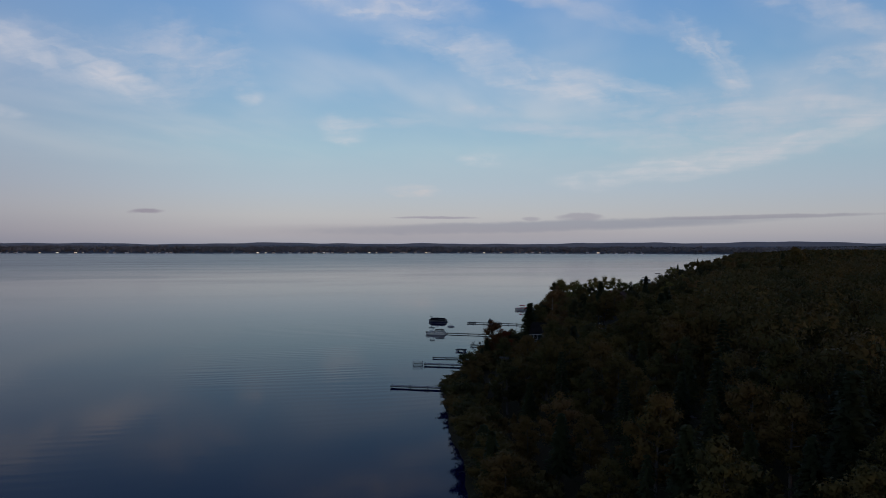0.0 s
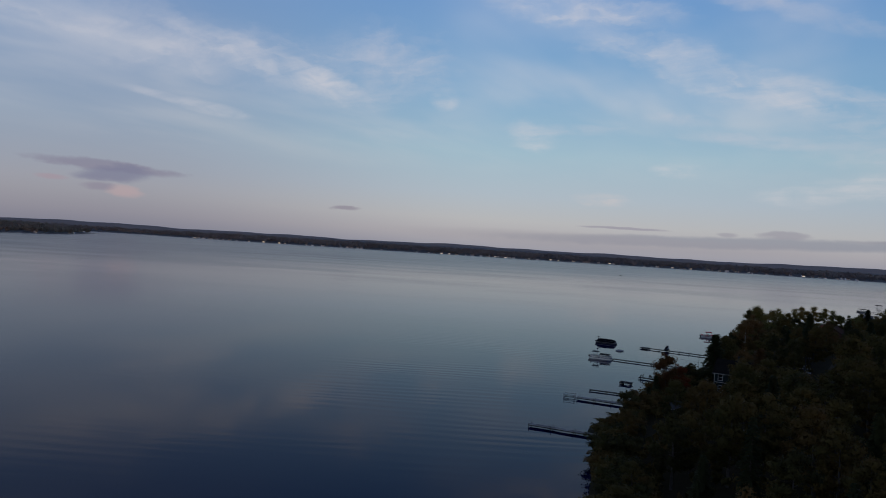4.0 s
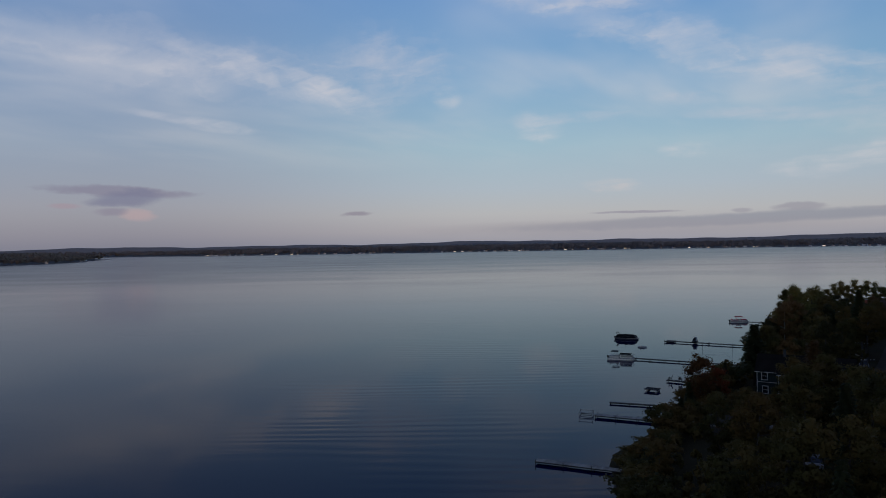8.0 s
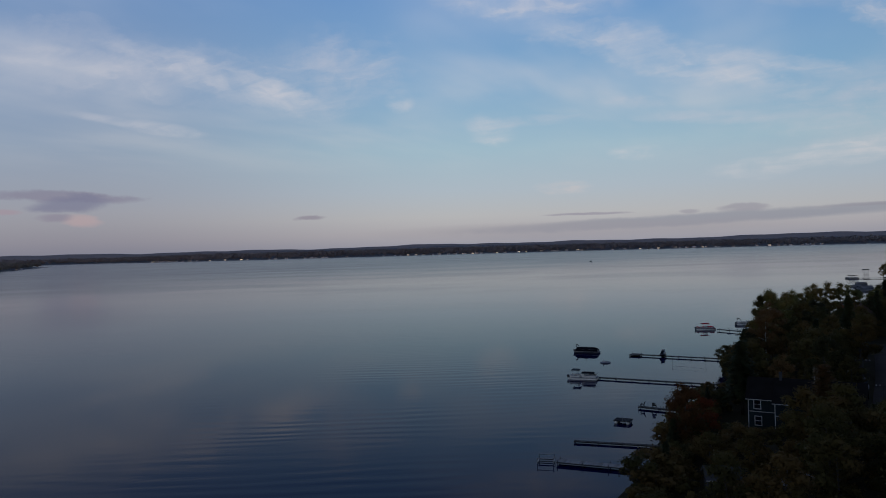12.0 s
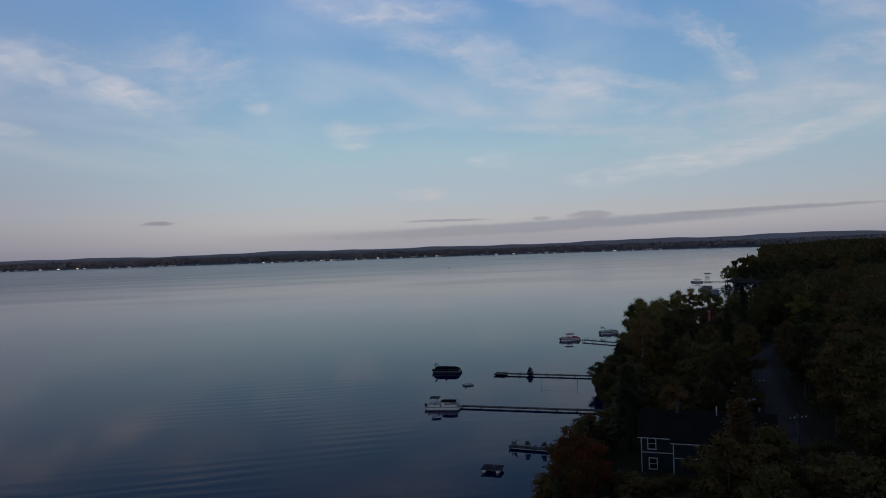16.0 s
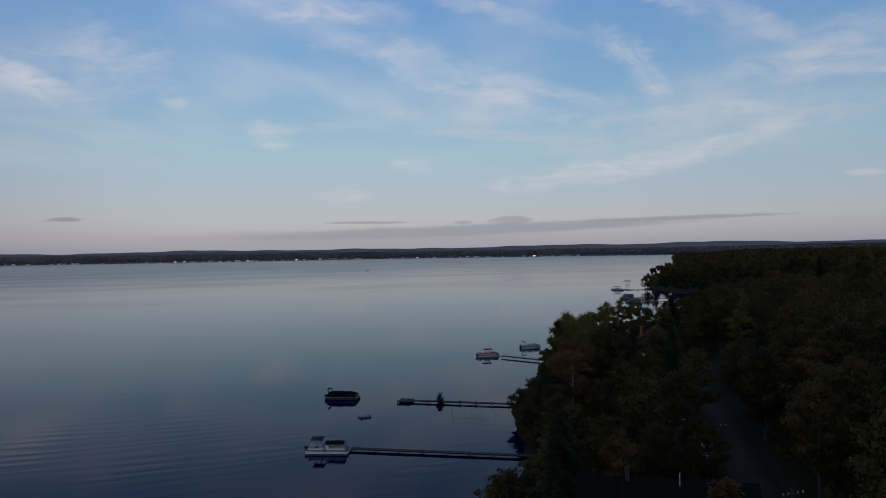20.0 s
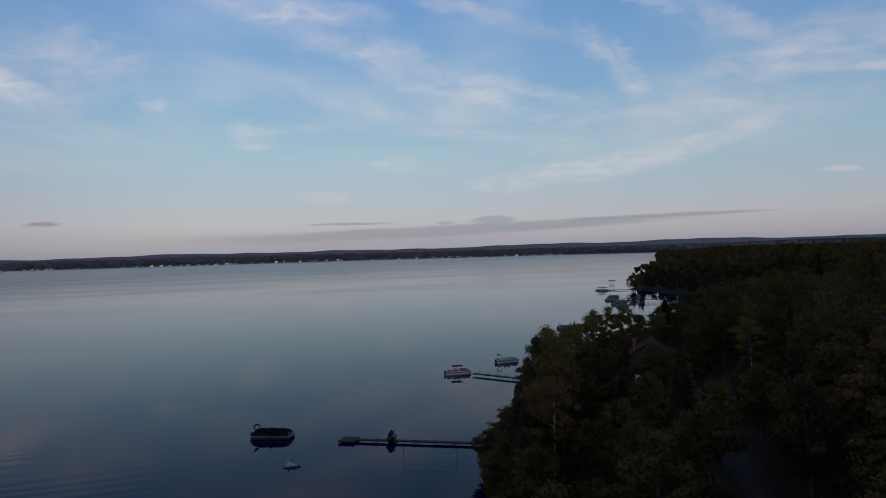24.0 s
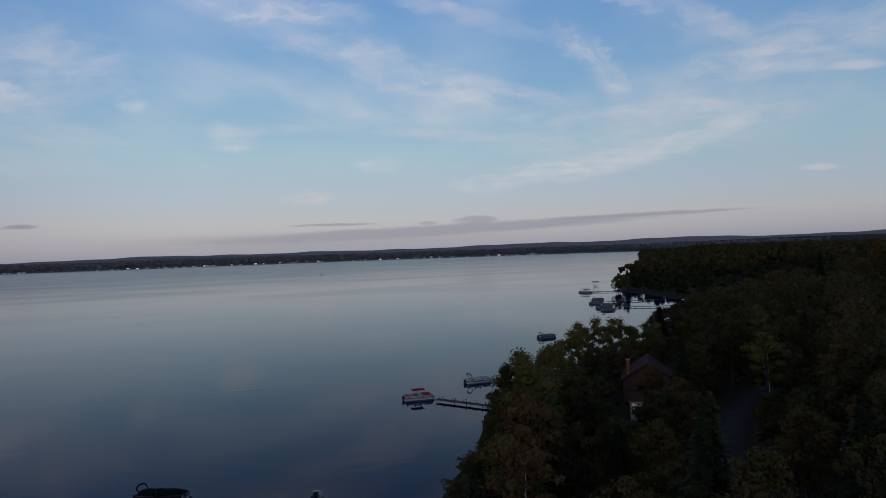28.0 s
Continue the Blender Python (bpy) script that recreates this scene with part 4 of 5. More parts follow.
low = scatter(8, 200, -10, 300, 3.4, lambda x, y: (inland(x, y) < 75) & (inland(x, y) > 0.4) & wedge(x, y))
low = [q for q in low if np.min(np.hypot(road_line[:, 0] - q[0], road_line[:, 1] - q[1])) > 4.4 and all(math.hypot(q[0] - a, q[1] - b) > r * 0.9 for a, b, r in CLEAR) and sight_cap(*q) - height(*q) > 2.4]
wood_mass("undergrowth", low, "dark brush and saplings under the shore trees", 80, 0.27, 1.6, 3.2, LEAF, 9, False)
wood_mass("back_wood", wood_back, "dense dark wood behind the shore trees", 780, 0.31, 9.5, 19.0, LEAF_SHADED, 3)
ring1 = scatter(180, 660, 20, 720, 8.5, lambda x, y: narrow(x, y) & ~((x < 270) & (y < 300)) & (np.hypot(x - 40, y - 90) < 640))
ring1 = [q for q in ring1 if sight_cap(*q) - height(*q) > 11]
wood_mass("middle_wood", [q for q in ring1 if q[1] < 400], "dark mixed wood behind the near bay", 330, 0.52, 11, 21, LEAF_SHADED, 4, True, 0.68)
wood_mass("bay_wood", [q for q in ring1 if q[1] >= 400], "dark mixed wood along the far bay", 250, 0.60, 8, 15, LEAF_SHADED, 14, True, 0.50, 240)
ring2 = scatter(380, 1500, 200, 1900, 17, lambda x, y: narrow(x, y) & (np.hypot(x - 40, y - 90) >= 630) & (inland(x, y) < 420))
wood_mass("distant_wood", ring2, "distant dark woods on the near shore", 60, 2.0, 8, 14, LEAF_SHADED, 6, False)
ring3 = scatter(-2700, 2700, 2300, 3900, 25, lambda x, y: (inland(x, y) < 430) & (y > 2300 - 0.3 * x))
cape = scatter(-2300, -900, 1200, 2760, 20, lambda x, y: (inland(x, y) < 260) & (y < 2300 - 0.3 * x))
wood_mass("cape_wood", cape, "brownish woods on the far cape", 64, 3.0, 12, 17, HAZED_CAPE_LEAF, 8, False)
wood_mass("far_shore_wood", ring3, "far shore woods across the lake", 46, 3.8, 14, 21, HAZED_FAR_LEAF, 7, False)


# ---- docks, boats and things on the water ----
PLANK = material("weathered_planks", [(0.16, 0.145, 0.13), (0.24, 0.225, 0.20), (0.30, 0.285, 0.26)], 1.5, 0.85, bump=0.4, grain=18.0, vary=0.35)
DARK_PLANK = material("dark_planks", [(0.032, 0.029, 0.026), (0.052, 0.047, 0.042), (0.078, 0.069, 0.060)], 1.5, 0.85, bump=0.4, grain=18.0, vary=0.35)
POST = material("dock_posts", [(0.028, 0.025, 0.022), (0.055, 0.049, 0.043)], 4.0, 0.85, bump=0.4, grain=20.0)
STEEL = material("galvanised_steel", [(0.20, 0.20, 0.20), (0.32, 0.32, 0.32)], 5.0, 0.45, 0.8, 0.1, 30.0, gloss=0.5)
ALU = material("aluminium_tubes", [(0.22, 0.21, 0.20), (0.34, 0.33, 0.31)], 2.0, 0.45, 0.5, 0.1, 25.0, gloss=0.5)
WHITE_PANEL = material("white_panels", [(0.82, 0.75, 0.61), (0.94, 0.87, 0.73)], 1.0, 0.4, bump=0.05, grain=20.0, gloss=0.5)
DARK_PANEL = material("black_panels", [(0.012, 0.013, 0.016), (0.03, 0.031, 0.035)], 1.0, 0.4, bump=0.05, grain=20.0, gloss=0.4)
TAN_TRIM = material("tan_trim", [(0.22, 0.17, 0.12), (0.32, 0.25, 0.18)], 2.0, 0.6, bump=0.1, grain=20.0)
SEAT_PALE = material("pale_vinyl", [(0.48, 0.44, 0.37), (0.64, 0.60, 0.52)], 3.0, 0.55, bump=0.15, grain=25.0)
COVER_BLACK = material("black_canvas", [(0.010, 0.011, 0.014), (0.022, 0.023, 0.028)], 2.0, 0.85, bump=0.4, grain=12.0, gloss=0.1)
CANVAS_BLUE = material("blue_grey_canvas", [(0.075, 0.090, 0.095), (0.115, 0.135, 0.14)], 2.0, 0.85, bump=0.4, grain=12.0, gloss=0.1)
CANVAS_RED = material("red_canvas", [(0.60, 0.04, 0.06), (0.75, 0.07, 0.10)], 2.0, 0.85, bump=0.4, grain=12.0, gloss=0.1)
CANVAS_GREY = material("grey_canvas", [(0.20, 0.20, 0.21), (0.32, 0.32, 0.33)], 2.0, 0.85, bump=0.4, grain=12.0, gloss=0.1)
MOTOR = material("outboard_paint", [(0.012, 0.012, 0.014), (0.025, 0.025, 0.028)], 3.0, 0.3, bump=0.05, grain=20.0, gloss=0.5)
RED_PANEL = material("red_panels", [(0.28, 0.03, 0.04), (0.38, 0.05, 0.06)], 1.0, 0.4, bump=0.05, grain=20.0, gloss=0.5)
CARPET = material("boat_carpet", [(0.12, 0.12, 0.12), (0.2, 0.2, 0.2)], 6.0, 0.95, bump=0.4, grain=40.0)
ROPE = material("pale_rope", [(0.5, 0.5, 0.48), (0.66, 0.66, 0.64)], 9.0, 0.8, bump=0.2, grain=40.0)
GLASS = material("dark_window_glass", [(0.008, 0.010, 0.012), (0.016, 0.018, 0.02)], 0.6, 0.1, bump=0.0, grain=8.0, gloss=0.5)


def shared_boxes(name, size, mat, bevel=0.01):
    sx, sy, sz = size
    bm = cube(-sx / 2, sx / 2, -sy / 2, sy / 2, -sz / 2, sz / 2, bevel)
    me = bpy.data.meshes.new(name)
    bm.to_mesh(me)
    bm.free()
    me.materials.append(mat)
    return me


def put_piece(name, me, parent, x, y, z, rz=0.0, ry=0.0):
    ob = new(name, me)
    ob.parent = parent
    ob.matrix_basis = pose(x, y, z, 0, ry, rz)
    return ob


def dock(a, b, wide, top, label, mat=PLANK, platform=None, rail=False, post_up=0.25, plank=0.30):
    """A dock from its lake end a to its shore end b; planks, stringers, posts."""
    a, b = Vector((*a, 0)), Vector((*b, 0))
    length, ang = (b - a).length, math.degrees(math.atan2(b.y - a.y, b.x - a.x))
    d = thing("dock", label, "dock", pose(a.x, a.y, 0, 0, 0, ang), "docks along the shore")
    board = shared_boxes("plank", (plank - 0.02, wide, 0.045), mat)
    for i in range(int(length / plank)):
        put_piece("plank", board, d, (i + 0.5) * plank, rng.uniform(-0.012, 0.012), top - 0.022 + rng.uniform(-0.004, 0.004), rng.uniform(-0.4, 0.4))
    for s in (-1, 1):
        part("stringer", cube(0, length, s * (wide / 2 - 0.05) - 0.03, s * (wide / 2 - 0.05) + 0.03, top - 0.17, top - 0.046, 0.01), POST, d)
    k = max(2, int(length / 3.2))
    for i in range(k + 1):
        for s in (-1, 1):
            x = 0.15 + (length - 0.6) * i / k
            bm = tube(bmesh.new(), [(x, s * (wide / 2 + 0.04), -1.6), (x, s * (wide / 2 + 0.04), top + post_up)], 0.05, 7)
            part("post", bm, POST, d)
        part("crossbar", cube(x - 0.04, x + 0.04, -wide / 2, wide / 2, top - 0.26, top - 0.172, 0.005), POST, d)
    if rail:
        for i in range(int(length / 2.6)):
            x = 0.8 + i * 2.6
            bm = bmesh.new()
            box(bm, x, x + 0.9, wide / 2 - 0.10, wide / 2 - 0.02, top + 0.40, top + 0.46)
            box(bm, x + 0.05, x + 0.12, wide / 2 - 0.10, wide / 2 - 0.02, top, top + 0.40)
            box(bm, x + 0.78, x + 0.85, wide / 2 - 0.10, wide / 2 - 0.02, top, top + 0.40)
            part("side_rail", bm, STEEL, d)
    if platform:
        px, py = platform
        deck = shared_boxes("plank", (plank - 0.02, py, 0.045), mat)
        for i in range(int(px / plank)):
            put_piece("plank", deck, d, -(i + 0.5) * plank, 0, top - 0.022 + rng.uniform(-0.004, 0.004), rng.uniform(-0.3, 0.3))
        part("platform_frame", cube(-px, -0.02, -py / 2 + 0.03, py / 2 - 0.03, top - 0.24, top - 0.046, 0.01), POST, d)
        for x in (-px + 0.1, -0.2):
            for s in (-1, 1):
                part("post", tube(bmesh.new(), [(x, s * (py / 2 + 0.05), -1.6), (x, s * (py / 2 + 0.05), top + post_up)], 0.05, 7), POST, d)
    return d


rng = random.Random(21)
dock((15.6, 106.6), (26.2, 101.4), 1.25, 0.42, "weathered plank dock on posts by a grassy bank")
dock((28.4, 131.8), (41.0, 125.6), 1.5, 0.45, "wide pale plank dock ending at a boat lift")
dock((32.9, 141.7), (46.0, 136.4), 0.7, 0.32, "narrow dark plank dock low over the water", DARK_PLANK, post_up=0.05)
dock((49.2, 162.0), (58.2, 155.1), 1.0, 0.38, "short dark plank dock with a chair at its end", DARK_PLANK)
dock((49.9, 191.1), (74.3, 176.2), 0.95, 0.40, "long narrow plank dock with a moored pontoon boat", DARK_PLANK, post_up=0.06)
dock((68.6, 220.5), (87.3, 208.0), 1.0, 0.42, "long plank dock with a square end platform", DARK_PLANK, platform=(2.6, 2.8))
dock((109.0, 266.6), (116.5, 253.0), 1.1, 0.55, "dock with low steel side rails and a moored red-topped boat", DARK_PLANK, rail=True)
dock((319.5, 524.5), (338.0, 514.0), 1.6, 0.6, "far plank dock by the wooded spit", DARK_PLANK, plank=0.6)
dock((262.0, 419.5), (287.0, 405.0), 1.6, 0.6, "far plank dock in the bay with moored boats", PLANK, plank=0.6)
dock((276.0, 449.0), (318.0, 440.0), 1.6, 0.6, "far plank dock in the bay with moored boats", DARK_PLANK, plank=0.6)


def outboard(parent, x, y, z):
    m = part("outboard_motor", cube(x - 0.42, x + 0.02, y - 0.19, y + 0.19, z + 0.40, z + 0.92, 0.08), MOTOR, parent, "black outboard motor")
    part("motor_leg", cube(x - 0.28, x - 0.08, y - 0.07, y + 0.07, z - 0.45, z + 0.41, 0.03), MOTOR, m)
    part("bracket", cube(x - 0.06, x + 0.14, y - 0.14, y + 0.14, z + 0.12, z + 0.46, 0.02), STEEL, m)
    return m


def bimini(boat, x0, x1, half, top, mat, legs):
    """A canvas sun top on bent tubes."""
    bm = bmesh.new()
    nx, ny = 6, 8
    vs = [[bm.verts.new((x0 + (x1 - x0) * i / nx, -half + 2 * half * j / ny,
                         top - 0.22 * abs(2 * j / ny - 1) ** 2.2 - 0.05 * abs(2 * i / nx - 1) ** 2 + 0.012 * math.sin(i * 2.1 + j))) for j in range(ny + 1)] for i in range(nx + 1)]
    for i in range(nx):
        for j in range(ny):
            bm.faces.new((vs[i][j], vs[i + 1][j], vs[i + 1][j + 1], vs[i][j + 1]))
    bmesh.ops.solidify(bm, geom=bm.faces[:], thickness=0.03)
    c = part("sun_top", bm, mat, boat, smooth=True)
    for s in (-1, 1):
        for x in (x0 + 0.12, x1 - 0.12):
            part("frame_tube", tube(bmesh.new(), [(legs, s * half, 0.95), ((x + legs) / 2, s * half, (0.95 + top) / 2 + 0.05), (x, s * half * 0.97, top - 0.24)], 0.018, 6), STEEL, c)
    return c


def folded_top(boat, x, half, z, mat, rise):
    """A sun top folded to a sleeve and propped up."""
    bm = tube(bmesh.new(), [(x + 0.5, -half, z), (x, -half, z + rise), (x - 0.15, -half * 0.6, z + rise + 0.16), (x - 0.2, 0, z + rise + 0.2), (x - 0.15, half * 0.6, z + rise + 0.16), (x, half, z + rise), (x + 0.5, half, z)],
              [0.03, 0.10, 0.12, 0.12, 0.12, 0.10, 0.03], 8)
    return part("folded_sun_top", bm, mat, boat, smooth=True)


def pontoon_boat(name, label, m, length, panel, trim, top=None, cover=None, seats=SEAT_PALE, folded=None, bulk=1.0, hull=ALU, group="boats at the docks"):
    """A pontoon boat; bow towards +x, the waterline at z = 0."""
    h = length / 2
    b = thing(name, label, "boat", m, group)
    for s in (-1, 1):
        bm = tube(bmesh.new(), [(-h + 0.1, s * 0.85, 0.08), (-h + 0.2, s * 0.85, 0.08), (h - 0.9, s * 0.85, 0.08), (h - 0.35, s * 0.85, 0.14), (h, s * 0.85, 0.26)], [0.26, 0.32, 0.32, 0.23, 0.04], 12)
        part("pontoon", bm, hull, b, smooth=True)
    part("deck", cube(-h + 0.1, h - 0.15, -1.22, 1.22, 0.40, 0.50, 0.02), CARPET, b)
    part("deck_edge", cube(-h + 0.08, h - 0.13, -1.25, 1.25, 0.42, 0.48, 0.01), trim, b)
    # fence panels with rails
    def fence(x0, x1, y0, y1):
        bm = bmesh.new()
        box(bm, min(x0, x1) - 0.015, max(x0, x1) + 0.015, min(y0, y1) - 0.015, max(y0, y1) + 0.015, 0.54, 0.86, 0.008)
        f = part("fence_panel", bm, panel, b)
        r = bmesh.new()
        tube(r, [(x0, y0, 0.50), (x0, y0, 1.02), (x1, y1, 1.02), (x1, y1, 0.50)], 0.022, 6)
        part("rail", r, ALU, f)
        part("stripe", cube(min(x0, x1) - 0.02, max(x0, x1) + 0.02, min(y0, y1) - 0.02, max(y0, y1) + 0.02, 0.70, 0.77), trim, f)
    for s in (-1, 1):
        fence(-h + 0.55, -0.45, s * 1.16, s * 1.16)
        fence(0.30 if s < 0 else -0.38, h - 0.6, s * 1.16, s * 1.16)
    fence(h - 0.55, h - 0.55, -1.12, -0.35)
    fence(h - 0.55, h - 0.55, 0.35, 1.12)
    fence(-h + 0.5, -h + 0.5, -1.12, 0.30)
    outboard(b, -h + 0.12, 0.0, 0.0)
    if cover:
        bm = bmesh.new()
        outline = [(-h + 0.45, 1.05), (-h + 0.75, 1.42), (-1.6, 1.60), (-0.9, 1.52), (-0.2, 1.66), (0.5, 1.50), (1.3, 1.58), (2.0, 1.52), (h - 0.8, 1.34), (h - 0.5, 1.02)]
        rows = []
        for x, z in outline:
            z = 1.0 + (z - 1.0) * bulk
            rows.append([bm.verts.new((x, y, z - (z - 0.96) * (abs(y) / 1.2) ** 2)) for y in (-1.2, -0.8, -0.3, 0.3, 0.8, 1.2)])
        for p, q in zip(rows, rows[1:]):
            for j in range(5):
                bm.faces.new((p[j], q[j], q[j + 1], p[j + 1]))
        for p, q in zip(rows, rows[1:]):
            for j in (0, 5):
                lo = [bm.verts.new((w.co.x, w.co.y * 1.01, 0.54)) for w in (p[j], q[j])]
                bm.faces.new((p[j], q[j], lo[1], lo[0]))
        bmesh.ops.solidify(bm, geom=bm.faces[:], thickness=0.02)
        part("boat_cover", bm, cover, b, "taut canvas boat cover", smooth=True)
    else:
        for s in (-1, 1):
            part("couch", cube(h - 2.2, h - 0.7, s * 0.82 - 0.28, s * 0.82 + 0.28, 0.50, 0.86, 0.06), seats, b)
            part("couch_back", cube(h - 2.2, h - 0.7, s * 1.03 - 0.08, s * 1.03 + 0.08, 0.84, 1.06, 0.05), seats, b)
        part("rear_couch", cube(-h + 0.65, -h + 1.35, -0.95, 0.85, 0.50, 0.88, 0.06), seats, b)
        part("rear_couch_back", cube(-h + 0.58, -h + 0.80, -0.95, 0.85, 0.86, 1.08, 0.05), seats, b)
        c = part("helm_console", cube(-0.25, 0.35, -1.02, -0.30, 0.50, 1.18, 0.06), panel, b)
        part("windscreen", cube(0.28, 0.31, -0.98, -0.34, 1.17, 1.42, 0.01), GLASS, c)
        part("steering_wheel", tube(bmesh.new(), [(-0.34 + 0.05 * math.sin(k * math.tau / 10), -0.66 + 0.19 * math.cos(k * math.tau / 10), 1.12 + 0.19 * math.sin(k * math.tau / 10)) for k in range(11)], 0.018, 5), MOTOR, c)
        part("helm_seat", cube(-0.95, -0.45, -0.95, -0.40, 0.50, 1.02, 0.07), seats, b)
        part("helm_seat_back", cube(-1.0, -0.86, -0.95, -0.40, 0.98, 1.42, 0.06), seats, b)
    if top:
        mat, x0, x1, high = top
        bimini(b, x0, x1, 1.18, high, mat, (x0 + x1) / 2)
    if folded:
        folded_top(b, *folded)
    return b


pontoon_boat("pontoon_boat", "black pontoon boat under a taut dark cover", pose(56.9, 229.4, 0, 0, 0, -27), 6.9, DARK_PANEL, SEAT_PALE, cover=COVER_BLACK, folded=(-2.7, 1.1, 1.1, COVER_BLACK, 0.75), hull=DARK_PANEL)
mooring = thing("mooring_pole", "thin dark mooring pole beside the covered boat", "pole", pose(56.2, 227.9, 0))
part("pole", tube(bmesh.new(), [(0, 0, -1.5), (0, 0, 2.0)], 0.045, 7), POST, mooring)
white_boat = pontoon_boat("pontoon_boat", "white pontoon boat with two blue-grey sun tops", pose(46.6, 191.7, 0, 0, 0, -24), 6.5, WHITE_PANEL, SEAT_PALE, top=(CANVAS_BLUE, -2.4, -0.6, 2.20), hull=WHITE_PANEL)
bimini(white_boat, -0.3, 2.5, 1.12, 1.62, COVER_BLACK, 1.1)
for x, y, w in ((0.6, -0.2, 0.22), (1.5, 0.1, 0.26), (-1.3, 0.4, 0.24), (-0.2, 0.5, 0.20)):
    part("cushion", cube(x - w, x + w, y - w, y + w, 0.50, 0.50 + 1.6 * w, 0.06), SEAT_PALE, white_boat, "tan boat cushion")
tube_rail = bmesh.new()
tube(tube_rail, [(2.5, -1.0, 1.0), (3.05, -0.9, 1.35), (3.1, 0.9, 1.35), (2.5, 1.0, 1.0)], 0.025, 6)
part("bow_rail", tube_rail, STEEL, white_boat)
pontoon_boat("pontoon_boat", "silver pontoon boat with red seats and a red sun top", pose(106.7, 271.0, 0, 0, 0, -6), 6.4, WHITE_PANEL, RED_PANEL, top=(CANVAS_RED, -1.5, 1.1, 2.12), seats=CANVAS_RED, hull=WHITE_PANEL)
pontoon_boat("pontoon_boat", "white pontoon boat with its dark sun top folded up", pose(124.9, 281.4, 0, 0, 0, 2), 6.4, WHITE_PANEL, TAN_TRIM, folded=(-2.2, 1.1, 1.1, COVER_BLACK, 0.9), hull=WHITE_PANEL)
far_boat = pontoon_boat("pontoon_boat", "pontoon boat under a grey cover in the bay", pose(178.8, 342.0, 0, 0, 0, 4), 6.6, WHITE_PANEL, TAN_TRIM, cover=CANVAS_GREY, folded=(-2.2, 1.1, 1.0, COVER_BLACK, 0.6), bulk=0.45)
for x, y, a in ((252.5, 411.5, -12), (258.0, 423.5, -10), (268.0, 434.5, -12), (270.5, 447.5, -14), (286.5, 468.5, -10)):
    copy_thing(far_boat, pose(x, y, 0, 0, 0, a))
roofed_boat = pontoon_boat("pontoon_boat", "pontoon boat with a dark sun top by the far spit", pose(316.5, 524.0, 0, 0, 0, -8), 7.0, WHITE_PANEL, TAN_TRIM, top=(COVER_BLACK, -2.6, 2.4, 2.42))
copy_thing(roofed_boat, pose(318.5, 530.0, 0, 0, 0, -8))


def boat_lift(x, y, turn, label, lifted=False, s=1.0):
    """A steel boat lift: four posts, beams, a winch wheel, with or without a canopy."""
    l = thing("boat_lift", label, "boat lift", pose(x, y, 0, 0, 0, turn), "boat lifts")
    for px in (-1.4, 1.4):
        for py in (-1.3, 1.3):
            part("post", cube(px - 0.05, px + 0.05, py - 0.05, py + 0.05, -1.5, 1.25 * s, 0.01), STEEL, l)
        part("cross_beam", cube(px - 0.05, px + 0.05, -1.25, 1.25, 0.16, 0.28, 0.01), STEEL, l)
    for py in (-1.3, 1.3):
        part("side_beam", cube(-1.35, 1.35, py - 0.045, py + 0.045, 1.05 * s, 1.15 * s, 0.01), STEEL, l)
        part("bunk", cube(-1.3, 1.3, py * 0.5 - 0.08, py * 0.5 + 0.08, 0.29, 0.40, 0.02), POST, l)
    part("winch_wheel", tube(bmesh.new(), [(1.48, -1.3 + 0.32 * math.cos(k * math.tau / 12), 1.0 + 0.32 * math.sin(k * math.tau / 12)) for k in range(13)], 0.025, 5), STEEL, l)
    if lifted:
        bm = prism(bmesh.new(), [(-2.2, 3.3), (-1.9, 3.9), (1.9, 3.9), (2.2, 3.3)], -1.6, 1.6)
        part("canopy", bm, COVER_BLACK, l)
        for px in (-1.4, 1.4):
            for py in (-1.3, 1.3):
                part("canopy_post", cube(px - 0.04, px + 0.04, py - 0.04, py + 0.04, 1.24, 3.4), STEEL, l)
    return l


boat_lift(27.0, 132.6, -18, "empty steel boat lift at the end of a dock", s=0.9).scale = (0.76, 0.76, 0.8)
boat_lift(359.5, 577.0, -10, "boat lift with a dark canopy off the spit", True)


def swim_raft(x, y, turn):
    r = thing("swim_raft", "square swim raft on pale floats, anchored offshore", "raft", pose(x, y, 0, 0, 0, turn))
    board = shared_boxes("plank", (0.28, 2.1, 0.045), COVER_BLACK)
    for i in range(9):
        put_piece("plank", board, r, -1.2 + i * 0.30, 0, 0.50)
    part("frame", cube(-1.34, 1.34, -1.04, 1.04, 0.36, 0.476, 0.01), DARK_PLANK, r)
    for s in (-1, 1):
        part("float", tube(bmesh.new(), [(s * 0.95, -1.0, 0.16), (s * 0.95, 1.0, 0.16)], 0.24, 12), WHITE_PANEL, r, "pale plastic barrel float", smooth=True)
    part("ladder", tube(bmesh.new(), [(0.2, -1.06, -0.4), (0.2, -1.06, 0.9), (0.2, -0.8, 1.0), (0.6, -0.8, 1.0), (0.6, -1.06, 0.9), (0.6, -1.06, -0.4)], 0.02, 6), STEEL, r)
    return r


swim_raft(43.5, 152.4, -32)


